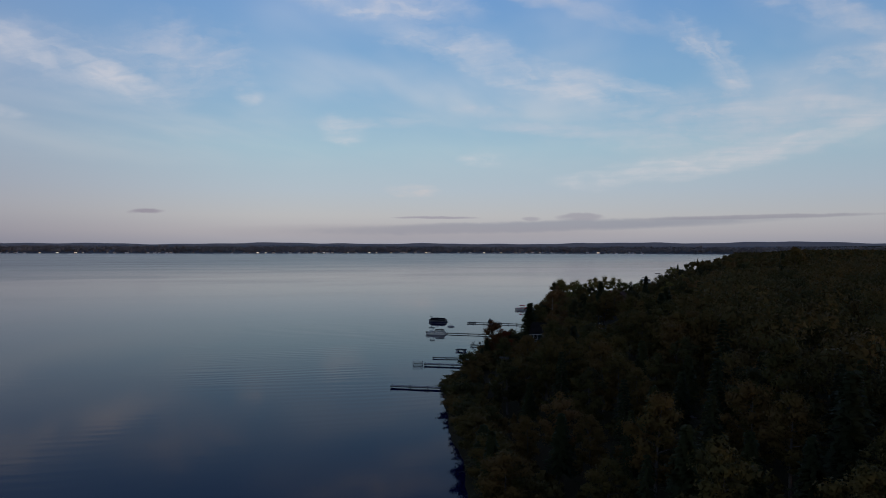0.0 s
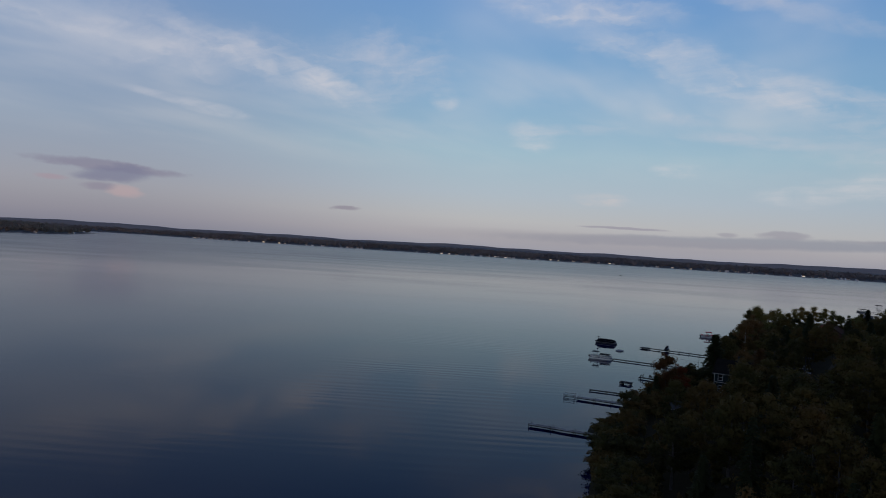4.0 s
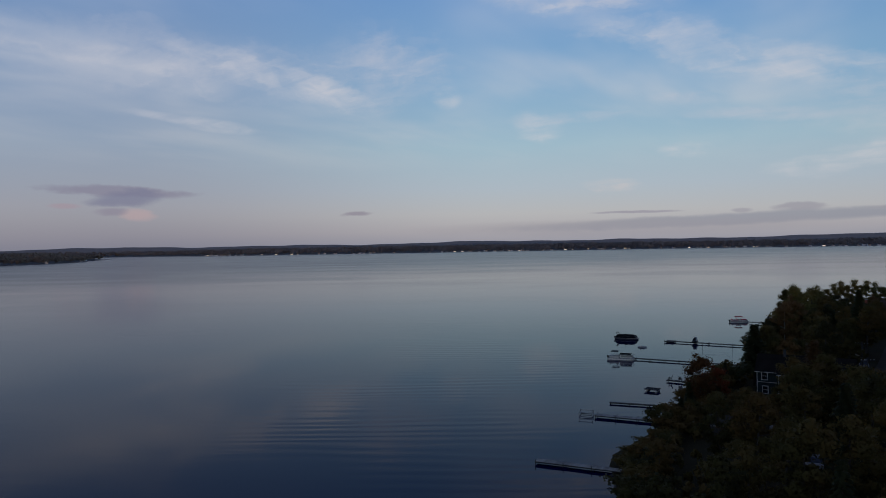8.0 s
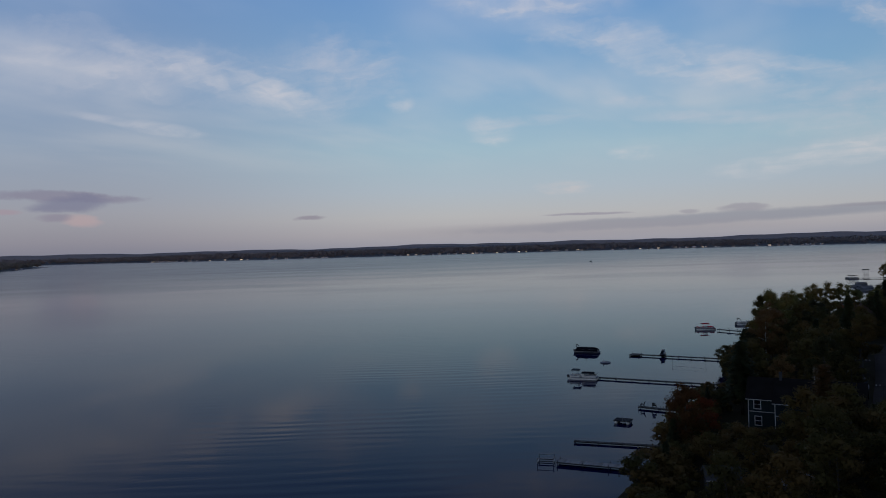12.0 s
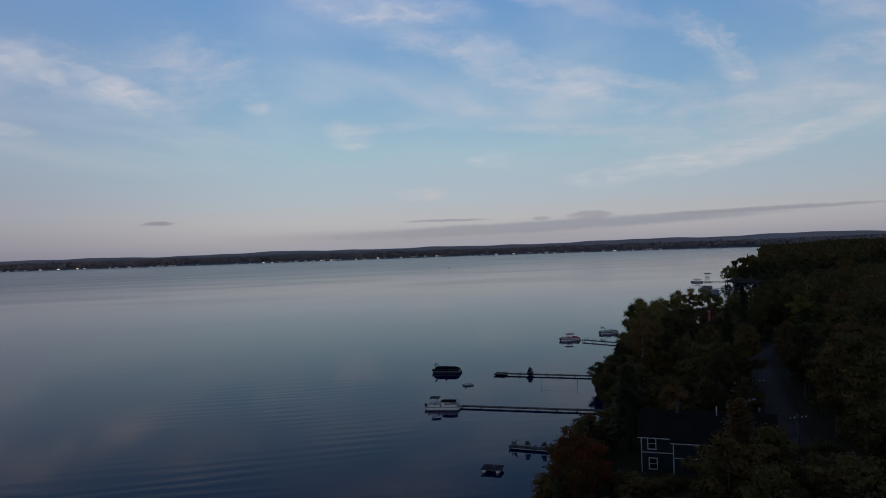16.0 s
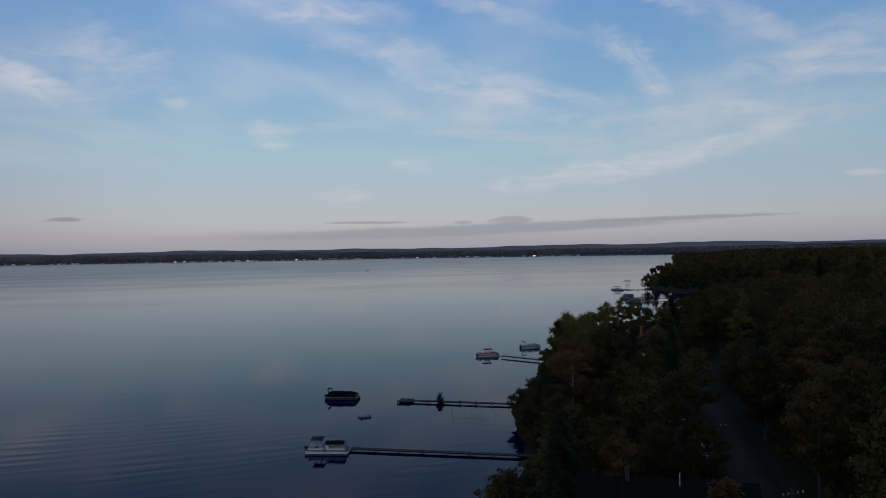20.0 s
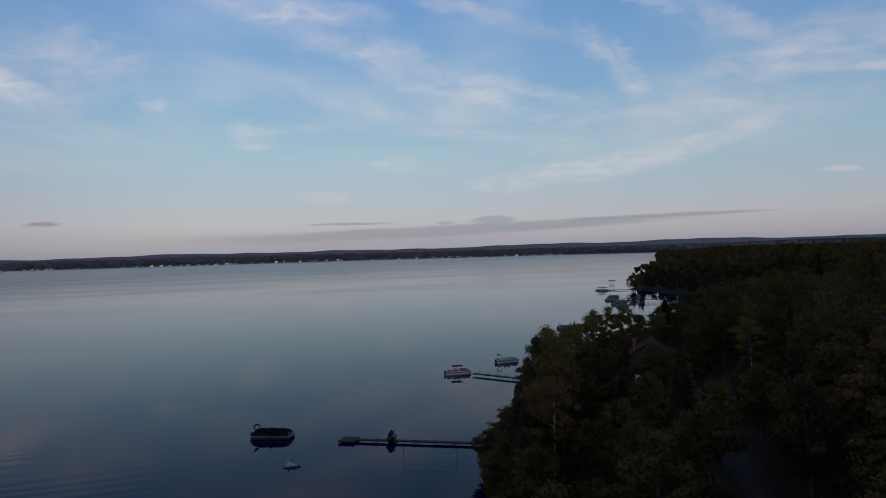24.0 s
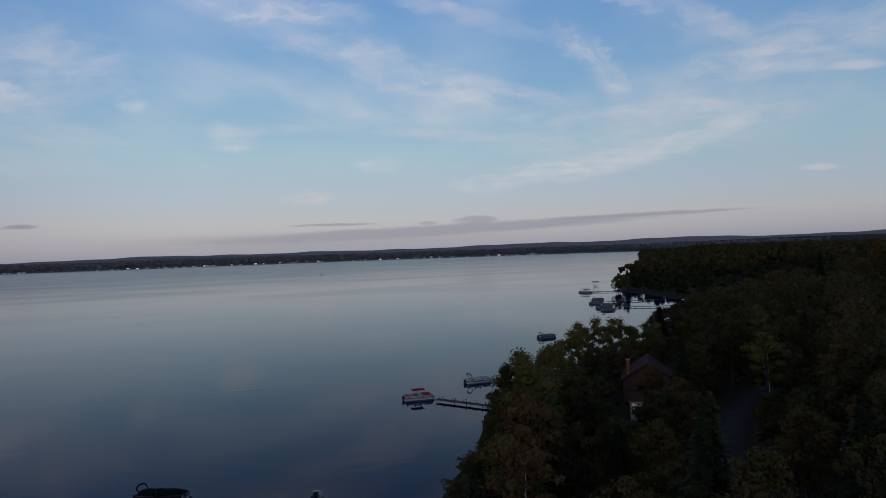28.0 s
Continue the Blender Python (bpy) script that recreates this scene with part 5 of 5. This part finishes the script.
def watercraft(x, y, turn):
    """A covered personal watercraft drawn up beside a dock."""
    w = thing("personal_watercraft", "dark personal watercraft with a white stripe beside the dock", "watercraft", pose(x, y, 0.12, 0, 0, turn))
    bm = bmesh.new()
    rows = []
    for px, half, lo, hi in ((-1.35, 0.42, 0.1, 0.55), (-0.9, 0.55, 0.0, 0.62), (0.2, 0.58, 0.0, 0.72), (0.9, 0.48, 0.05, 0.80), (1.35, 0.25, 0.25, 0.76), (1.55, 0.06, 0.45, 0.68)):
        rows.append([bm.verts.new(q) for q in ((px, -half * 0.5, lo), (px, -half, lo + 0.28), (px, -half * 0.7, hi), (px, half * 0.7, hi), (px, half, lo + 0.28), (px, half * 0.5, lo))])
    for p, q in zip(rows, rows[1:]):
        for j in range(6):
            bm.faces.new((p[j], q[j], q[(j + 1) % 6], p[(j + 1) % 6]))
    bm.faces.new(rows[0]), bm.faces.new(rows[-1][::-1])
    bmesh.ops.recalc_face_normals(bm, faces=bm.faces[:])
    part("hull", bm, MOTOR, w, smooth=True)
    part("saddle", prism(bmesh.new(), [(-1.2, 0.62), (-1.1, 0.95), (-0.3, 0.90), (0.25, 1.02), (0.3, 0.70)], -0.2, 0.2), COVER_BLACK, w)
    part("cowl", prism(bmesh.new(), [(0.2, 0.70), (0.3, 1.12), (0.75, 1.0), (1.2, 0.78)], -0.28, 0.28), WHITE_PANEL, w, "white front cowl")
    part("handlebar", tube(bmesh.new(), [(0.22, -0.38, 1.15), (0.36, 0, 1.12), (0.22, 0.38, 1.15)], 0.025, 6), MOTOR, w)
    return w


watercraft(73.7, 218.5, 62).scale = (1.3, 1.3, 1.45)


def pedal_boat(x, y, turn):
    p = thing("pedal_boat", "small pale grey pedal boat on twin floats, moored offshore", "pedal boat", pose(x, y, 0, 0, 0, turn))
    for s in (-1, 1):
        part("float", tube(bmesh.new(), [(-1.4, s * 0.5, 0.12), (-1.3, s * 0.5, 0.12), (0.9, s * 0.5, 0.12), (1.25, s * 0.5, 0.18), (1.45, s * 0.5, 0.26)], [0.12, 0.19, 0.19, 0.14, 0.03], 9), CANVAS_GREY, p, smooth=True)
    part("deck", cube(-0.9, 0.7, -0.5, 0.5, 0.27, 0.36, 0.02), SEAT_PALE, p)
    for s in (-1, 1):
        part("seat", cube(-0.55, -0.1, s * 0.25 - 0.2, s * 0.25 + 0.2, 0.36, 0.50, 0.03), SEAT_PALE, p)
        part("seat_back", cube(-0.66, -0.54, s * 0.25 - 0.2, s * 0.25 + 0.2, 0.48, 0.90, 0.03), SEAT_PALE, p)
    part("pedal_housing", cube(0.1, 0.6, -0.22, 0.22, 0.36, 0.56, 0.04), CANVAS_GREY, p)
    return p


pedal_boat(57.0, 211.8, -8).scale = (0.85, 0.85, 0.85)


def water_net(a, b, high):
    """A ball net between two poles that stand in the shallows."""
    n = thing("ball_net", "sagging ball net between two thin poles in the shallows", "net")
    a, b = Vector((*a, 0)), Vector((*b, 0))
    for q in (a, b):
        part("pole", tube(bmesh.new(), [q + Vector((0, 0, -1.2)), q + Vector((0, 0, high))], 0.03, 6), POST, n)
    for z, sag in ((high - 0.08, 0.16), (high - 0.85, 0.22)):
        part("net_rope", tube(bmesh.new(), [a.lerp(b, k / 12) + Vector((0, 0, z - sag * 4 * (k / 12) * (1 - k / 12))) for k in range(13)], 0.016, 5), ROPE, n)
    bm = bmesh.new()
    for k in range(1, 24):
        t = k / 24
        p, s = a.lerp(b, t), 4 * t * (1 - t)
        tube(bm, [p + Vector((0, 0, high - 0.08 - 0.16 * s)), p + Vector((0, 0, high - 0.85 - 0.22 * s))], 0.003, 3, False)
    part("mesh", bm, POST, n)
    return n


water_net((72.3, 208.2), (78.5, 203.2), 1.75)


def deck_chair(x, y, z, turn, label="dark slatted chair on the dock"):
    c = thing("deck_chair", label, "chair", pose(x, y, z, 0, 0, turn), "chairs on the docks")
    for i in range(4):
        part("seat_slat", cube(-0.28 + i * 0.14, -0.16 + i * 0.14, -0.28, 0.28, 0.36 + i * 0.012, 0.39 + i * 0.012, 0.005), POST, c)
    for i in range(4):
        y0 = -0.28 + i * 0.145
        part("back_slat", cube(-0.03, 0.0, y0, y0 + 0.12, 0, 0.72, 0.005, pose(-0.28, 0, 0.36, 0, -18, 0)), POST, c)
    for s in (-1, 1):
        part("arm", cube(-0.35, 0.34, s * 0.34 - 0.06, s * 0.34 + 0.06, 0.58, 0.61, 0.005), POST, c)
        part("front_leg", cube(0.22, 0.29, s * 0.31 - 0.03, s * 0.31 + 0.03, 0, 0.58, 0.005), POST, c)
        part("back_leg", cube(-0.33, -0.26, s * 0.31 - 0.03, s * 0.31 + 0.03, 0, 0.58, 0.005), POST, c)
    return c


chair = deck_chair(49.7, 161.6, 0.38, 150)
chair.scale = (0.95, 0.95, 0.95)
for x, y, turn in ((51.4, 160.3, 60), (53.3, 158.9, 80)):
    copy_thing(chair, pose(x, y, 0.38, 0, 0, turn))


def fishing_boat(x, y, turn):
    f = thing("fishing_boat", "small dark open boat far out on the lake", "boat", pose(x, y, 0, 0, 0, turn))
    bm = bmesh.new()
    rows = []
    for px, half in ((-2.6, 0.9), (-1, 1.0), (1, 0.9), (2.2, 0.45), (2.9, 0.05)):
        rows.append([bm.verts.new(q) for q in ((px, -half * 0.6, -0.2), (px, -half, 0.65), (px, -half + 0.08, 0.65), (px, -half * 0.5, 0.2), (px, half * 0.5, 0.2), (px, half - 0.08, 0.65), (px, half, 0.65), (px, half * 0.6, -0.2))])
    for p, q in zip(rows, rows[1:]):
        for j in range(8):
            bm.faces.new((p[j], q[j], q[(j + 1) % 8], p[(j + 1) % 8]))
    bm.faces.new(rows[0]), bm.faces.new(rows[-1][::-1])
    bmesh.ops.recalc_face_normals(bm, faces=bm.faces[:])
    part("hull", bm, DARK_PANEL, f)
    part("console", cube(-0.4, 0.3, -0.35, 0.35, 0.2, 1.3, 0.05), DARK_PANEL, f)
    part("seat", cube(-1.6, -1.1, -0.7, 0.7, 0.2, 0.6, 0.03), CANVAS_GREY, f)
    outboard(f, -2.6, 0, 0.1)
    return f


fishing_boat(308, 1209, 20)


# ---- houses, poles and cars ----
SIDING = material("green_black_siding", [(0.009, 0.017, 0.016), (0.014, 0.025, 0.024), (0.020, 0.032, 0.030)], 0.8, 0.75, bump=0.2, grain=12.0, gloss=0.2)
BROWN = material("brown_siding", [(0.135, 0.066, 0.048), (0.185, 0.094, 0.070)], 0.8, 0.8, bump=0.3, grain=12.0, gloss=0.1)
TRIM = material("white_trim", [(0.42, 0.40, 0.37), (0.60, 0.58, 0.54)], 2.0, 0.6, bump=0.1, grain=20.0)
SHINGLE = material("dark_shingles", [(0.008, 0.007, 0.006), (0.012, 0.0105, 0.009), (0.017, 0.0145, 0.013)], 0.7, 0.95, bump=0.6, grain=9.0, gloss=0.05)
SHINGLE_BROWN = material("brown_shingles", [(0.050, 0.026, 0.018), (0.075, 0.040, 0.028), (0.095, 0.055, 0.040)], 0.7, 0.95, bump=0.6, grain=9.0, gloss=0.05)
SHINGLE_GREY = material("grey_shingles", [(0.05, 0.048, 0.046), (0.075, 0.072, 0.069)], 0.7, 0.95, bump=0.6, grain=9.0, gloss=0.05)
BRICK = material("orange_brick", [(0.34, 0.10, 0.05), (0.45, 0.15, 0.08)], 3.0, 0.85, bump=0.5, grain=10.0, vary=0.3)
FAR_WALL = material("pale_cottage_walls", [(0.45, 0.44, 0.42), (0.80, 0.80, 0.80), (0.92, 0.92, 0.92)], 0.004, 0.8, bump=0.0, vary=0.9, grain=0.5)
# glow added to some far cottage windows, in place of sunlight on them
GLOW_PANE = bpy.data.materials.new("glowing_window")
GLOW_PANE.use_nodes = True
lit = GLOW_PANE.node_tree.nodes["Principled BSDF"]
lit.inputs["Emission Color"].default_value, lit.inputs["Emission Strength"].default_value = (1.0, 0.70, 0.42, 1), 1.4
AMBER = bpy.data.materials.new("amber_lit_window")
AMBER.use_nodes = True
lit = AMBER.node_tree.nodes["Principled BSDF"]
lit.inputs["Emission Color"].default_value, lit.inputs["Emission Strength"].default_value = (1.0, 0.46, 0.12, 1), 0.20
CONCRETE = material("pale_concrete", [(0.22, 0.215, 0.21), (0.32, 0.315, 0.30)], 1.0, 0.9, bump=0.3, grain=15.0, gloss=0.1)


def window(parent, x, z, w, h, y=0.0, m=None):
    """A sash window on the front wall: casing proud of it, a bar and dark panes."""
    bm = bmesh.new()
    t = 0.11
    for a, b, c, d in ((x - w / 2 - t, x + w / 2 + t, z + h, z + h + t), (x - w / 2 - t, x + w / 2 + t, z - t, z), (x - w / 2 - t, x - w / 2, z, z + h), (x + w / 2, x + w / 2 + t, z, z + h)):
        box(bm, a, b, y - 0.05, y + 0.02, c, d)
    win = part("window", bm, TRIM, parent, "white-cased sash window")
    part("sash_bar", cube(x - w / 2, x + w / 2, y - 0.03, y - 0.01, z + h / 2 - 0.03, z + h / 2 + 0.03), TRIM, win)
    for k in (0, 1):
        part("pane", cube(x - w / 2, x + w / 2, y - 0.012, y - 0.006, z + k * h / 2 + (0.03 if k else 0), z + (k + 1) * h / 2 - (0 if k else 0.03)), GLASS, win)
    return win


def gable_block(parent, x0, x1, y0, y1, base, eave, ridge, wall, roof, over=0.35, trim=None):
    """Walls with gables at both ends, and a roof of two thick slopes, ridge along x."""
    ym = (y0 + y1) / 2
    trim = trim or TRIM
    swap = Matrix(((0, 1, 0, 0), (1, 0, 0, 0), (0, 0, 1, 0), (0, 0, 0, 1)))
    for xa, xb in ((x0, x0 + 0.18), (x1 - 0.18, x1)):
        part("gable_wall", prism(bmesh.new(), [(y0, base), (y1, base), (y1, eave), (ym, ridge), (y0, eave)], xa, xb, swap), wall, parent)
    for ya, yb in ((y0, y0 + 0.18), (y1 - 0.18, y1)):
        part("side_wall", cube(x0 + 0.18, x1 - 0.18, ya, yb, base, eave), wall, parent)
    slope = (ridge - eave) / (ym - y0)
    for s, ya in ((1, y0), (-1, y1)):
        lo = (ya - s * over, eave - slope * over)
        r = bmesh.new()
        prism(r, [(lo[0], lo[1] + 0.03), (ym, ridge + 0.03), (ym, ridge + 0.18), (lo[0], lo[1] + 0.18)], x0 - over, x1 + over, Matrix(((0, 1, 0, 0), (1, 0, 0, 0), (0, 0, 1, 0), (0, 0, 0, 1))))
        slab = part("roof_slope", r, roof, parent)
        part("fascia", cube(x0 - over, x1 + over, lo[0] - 0.03, lo[0], lo[1] + 0.06, lo[1] + 0.16), trim, slab) if s > 0 else None
        for xe in (x0 - over, x1 + over):
            f = bmesh.new()
            prism(f, [(lo[0], lo[1] - 0.12), (ym, ridge - 0.10), (ym, ridge + 0.19), (lo[0], lo[1] + 0.19)], xe - 0.03, xe + 0.03, Matrix(((0, 1, 0, 0), (1, 0, 0, 0), (0, 0, 1, 0), (0, 0, 0, 1))))
            part("rake_board", f, roof, slab)


# the dark two-storey house by the shore
lake_house = thing("lake_house", "two-storey dark green house with white trim and dark roof", "house", pose(62.1, 139.1, 0, 0, 0, -34))
gable_block(lake_house, 0, 11.4, 0, 8.4, 0.4, 5.3, 8.1, SIDING, SHINGLE)
gable_block(lake_house, -3.9, -0.02, 1.5, 7.4, 0.4, 5.5, 8.0, SIDING, SHINGLE)
for x in (0.0, 11.4):
    part("corner_board", cube(x - 0.06, x + 0.06, -0.03, -0.002, 0.4, 5.1), TRIM, lake_house)
for x in (-3.85, ):
    part("corner_board", cube(x - 0.06, x + 0.06, 1.47, 1.498, 0.4, 5.3), TRIM, lake_house)
part("belt_board", cube(-3.75, -0.02, 1.45, 1.495, 3.44, 3.54), TRIM, lake_house)
part("belt_board", cube(0.1, 11.3, -0.05, -0.004, 3.33, 3.42), TRIM, lake_house)
for x, z in ((-2.6, 3.95), (-2.5, 1.5)):
    window(lake_house, x, z, 0.85, 1.25, 1.497)
for x, z in ((10.4, 3.75), (9.2, 1.3)):
    window(lake_house, x, z, 1.0, 1.15, -0.002)
part("vent_pipe", tube(bmesh.new(), [(5.0, 3.6, 7.6), (5.0, 3.6, 9.0)], 0.06, 8), TRIM, lake_house, "white roof vent pipe")
part("chimney", cube(0.2, 0.62, 3.7, 4.1, 7.4, 9.2, 0.02), SHINGLE_GREY, lake_house, "slim dark chimney")
part("foundation", cube(-3.9, 11.4, 1.52, 7.0, -0.4, 0.42), CONCRETE, lake_house)

# the brown gabled house among the trees
brown_house = thing("brown_house", "brown gabled house with an orange brick chimney", "house", pose(133.6, 232.2, 0, 0, 0, 52))
gable_block(brown_house, 0, 10.5, -4.2, 4.2, 1.4, 7.0, 9.7, BROWN, SHINGLE_BROWN, 0.35, BROWN)
stack = part("chimney", cube(0.65, 1.15, 3.05, 3.6, 6.0, 10.2, 0.02), BRICK, brown_house, "orange brick chimney")
part("chimney_cap", cube(0.52, 1.33, 2.92, 3.73, 10.2, 10.32, 0.02), CONCRETE, stack)
for y, z in ((-2.2, 5.0), (1.4, 5.0), (-0.2, 7.4), (-2.0, 2.4), (1.2, 2.4)):
    m = bmesh.new()
    box(m, -0.05, 0.02, y - 0.55, y + 0.55, z, z + 1.15)
    w = part("window", m, BROWN, brown_house, "brown-cased window")
    part("pane", cube(-0.06, -0.052, y - 0.45, y + 0.45, z + 0.1, z + 1.05), GLASS, w)

# a pale shed in front of it, and a small grey-roofed shed near the bank
white_shed = thing("white_shed", "narrow white gabled outbuilding with a lamplit upper window", "shed", pose(124.6, 225.4, height(125, 225), 0, 0, -40))
gable_block(white_shed, 0, 1.9, 0, 2.6, -0.2, 3.4, 4.4, TRIM, SHINGLE_BROWN, 0.2)
part("door", cube(1.0, 1.65, -0.04, -0.004, 0.0, 1.95), GLASS, white_shed, "dark door")
part("window", cube(0.35, 0.85, -0.05, -0.004, 2.2, 3.1), AMBER, white_shed, "warm glowing window")
grey_shed = thing("grey_shed", "low shed with grey roof and pale gable by the bank", "shed", pose(41.6, 114.2, height(43, 115), 0, 0, -14))
gable_block(grey_shed, 0, 3.4, 0, 3.4, -0.3, 1.9, 2.9, DARK_PLANK, SHINGLE_GREY, 0.25)
part("door", cube(1.2, 2.1, -0.04, -0.004, 0.0, 1.9), DARK_PLANK, grey_shed, "dark plank door")


def utility_pole(x, y, top, turn, label):
    p = thing("utility_pole", label, "utility pole", pose(x, y, 0, 0, 0, turn), "utility poles by the lane")
    z = height(x, y)
    part("pole", tube(bmesh.new(), [(0, 0, z - 0.4), (0, 0, top)], [0.15, 0.11], 9), POST, p, smooth=True)
    arm = part("crossarm", cube(-1.15, 1.15, -0.14, -0.04, top - 0.5, top - 0.38, 0.01), POST, p)
    for k in (-1.05, -0.5, 0.5, 1.05):
        part("insulator", tube(bmesh.new(), [(k, -0.09, top - 0.38), (k, -0.09, top - 0.30), (k, -0.09, top - 0.20)], [0.04, 0.065, 0.03], 8), TRIM, arm)
    return p


utility_pole(73.5, 131.6, 9.2, 0, "wooden utility pole with pale insulators beside the house")
utility_pole(85.4, 154.6, 8.7, -38, "wooden utility pole with a crossarm beside the lane")


utility_pole(149.4, 222.0, 9.3, -40, "utility pole with a crossarm in front of a yellowing birch")


def car(name, label, x, y, turn, paint, long=4.5, high=1.5):
    c = thing(name, label, "car", pose(x, y, height(x, y) + 0.03, 0, 0, turn), "parked vehicles")
    h = long / 2
    bm = prism(bmesh.new(), [(-h, 0.32), (h - 0.05, 0.30), (h, 0.55), (h - 0.15, 0.78), (h - 1.1, 0.92), (-h + 0.3, 0.98), (-h, 0.80)], -0.88, 0.88)
    bmesh.ops.bevel(bm, geom=bm.edges[:], offset=0.05, segments=1, affect="EDGES")
    part("body", bm, paint, c)
    cab = prism(bmesh.new(), [(-h + 0.35, 0.95), (h - 1.2, 0.90), (h - 1.9, high - 0.02), (-h + 0.9, high)], -0.74, 0.74)
    part("glasshouse", cab, GLASS, c)
    part("roof", cube(-h + 0.85, h - 1.85, -0.76, 0.76, high - 0.03, high + 0.04, 0.02), paint, c)
    for px in (-h + 0.85, h - 0.85):
        for s in (-1, 1):
            w = part("wheel", tube(bmesh.new(), [(px, s * 0.70, 0.33), (px, s * 0.90, 0.33)], 0.33, 14), MOTOR, c)
            part("rim", tube(bmesh.new(), [(px, s * 0.88, 0.33), (px, s * 0.912, 0.33)], 0.19, 10), STEEL, w)
    for s in (-1, 1):
        part("headlight", cube(h - 0.10, h + 0.005, s * 0.62 - 0.16, s * 0.62 + 0.16, 0.60, 0.74, 0.02), SEAT_PALE, c)
    return c


car("parked_car", "pale grey car parked among trees by the bank", 52.0, 113.6, 8, CANVAS_GREY)
car("parked_van", "pale van parked beside the lane", 89.6, 161.5, 62, CANVAS_GREY, 4.8, 1.8)
car("parked_car", "grey car parked under trees near the shore", 47.2, 96.5, 70, CANVAS_GREY)

car("parked_car", "pale grey car parked in front of the lake house", 66.6, 125.6, -32, CANVAS_GREY)
car("parked_car", "white car parked at the edge of the lane", 96.6, 175.6, 62, SEAT_PALE)

# cottages on the far shore
cottage = thing("cottage", "pale cottage on the far shore of the lake", "house", group="far shore cottages")
gable_block(cottage, -6, 6, -4, 4, -2, 4.2, 7.2, FAR_WALL, SHINGLE_GREY, 0.4)
for x in (-3, 0, 3):
    part("window", cube(x - 0.7, x + 0.7, -4.08, -4.002, 1.2, 2.8), GLASS, cottage)
glow_cottage = thing("cottage", "cottage with windows made to glow on the far shore", "house", group="far shore cottages")
gable_block(glow_cottage, -6, 6, -4, 4, -2, 4.2, 7.2, FAR_WALL, SHINGLE_GREY, 0.4)
for x in (-3.5, 0.5, 3.5):
    part("window", cube(x - 1.0, x + 1.0, -4.08, -4.002, 0.8, 2.9), GLOW_PANE, glow_cottage, "warm glowing window")
crng = random.Random(8)
shore = along([q for q in FAR_SHORE[1:7]], 24)
first = second = True
spots = []
for q in shore:
    if crng.random() < 0.40 + 0.5 * (math.sin(q.x * 0.011) + math.sin(q.x * 0.004 + 1.0) > 0.2):
        spots.append((q.x + crng.uniform(-14, 14), q.y + crng.uniform(-1, 12), 0))
for q in along([(-1245, 2640), (-1180, 2420), (-1075, 2150), (-1030, 1900)], 90):
    if crng.random() < 0.5:
        spots.append((q.x - crng.uniform(8, 20), q.y, 90))
for x, y, a in spots:
    s = crng.uniform(0.5, 1.15)
    m = pose(x, y, max(0.3, height(x, y)), 0, 0, a + crng.uniform(-25, 25))
    if crng.random() < 0.28:
        c = glow_cottage if second else copy_thing(glow_cottage, m)
        second = False
    else:
        c = cottage if first else copy_thing(cottage, m)
        first = False
    c.matrix_basis = m
    c.scale = (s, s, s)
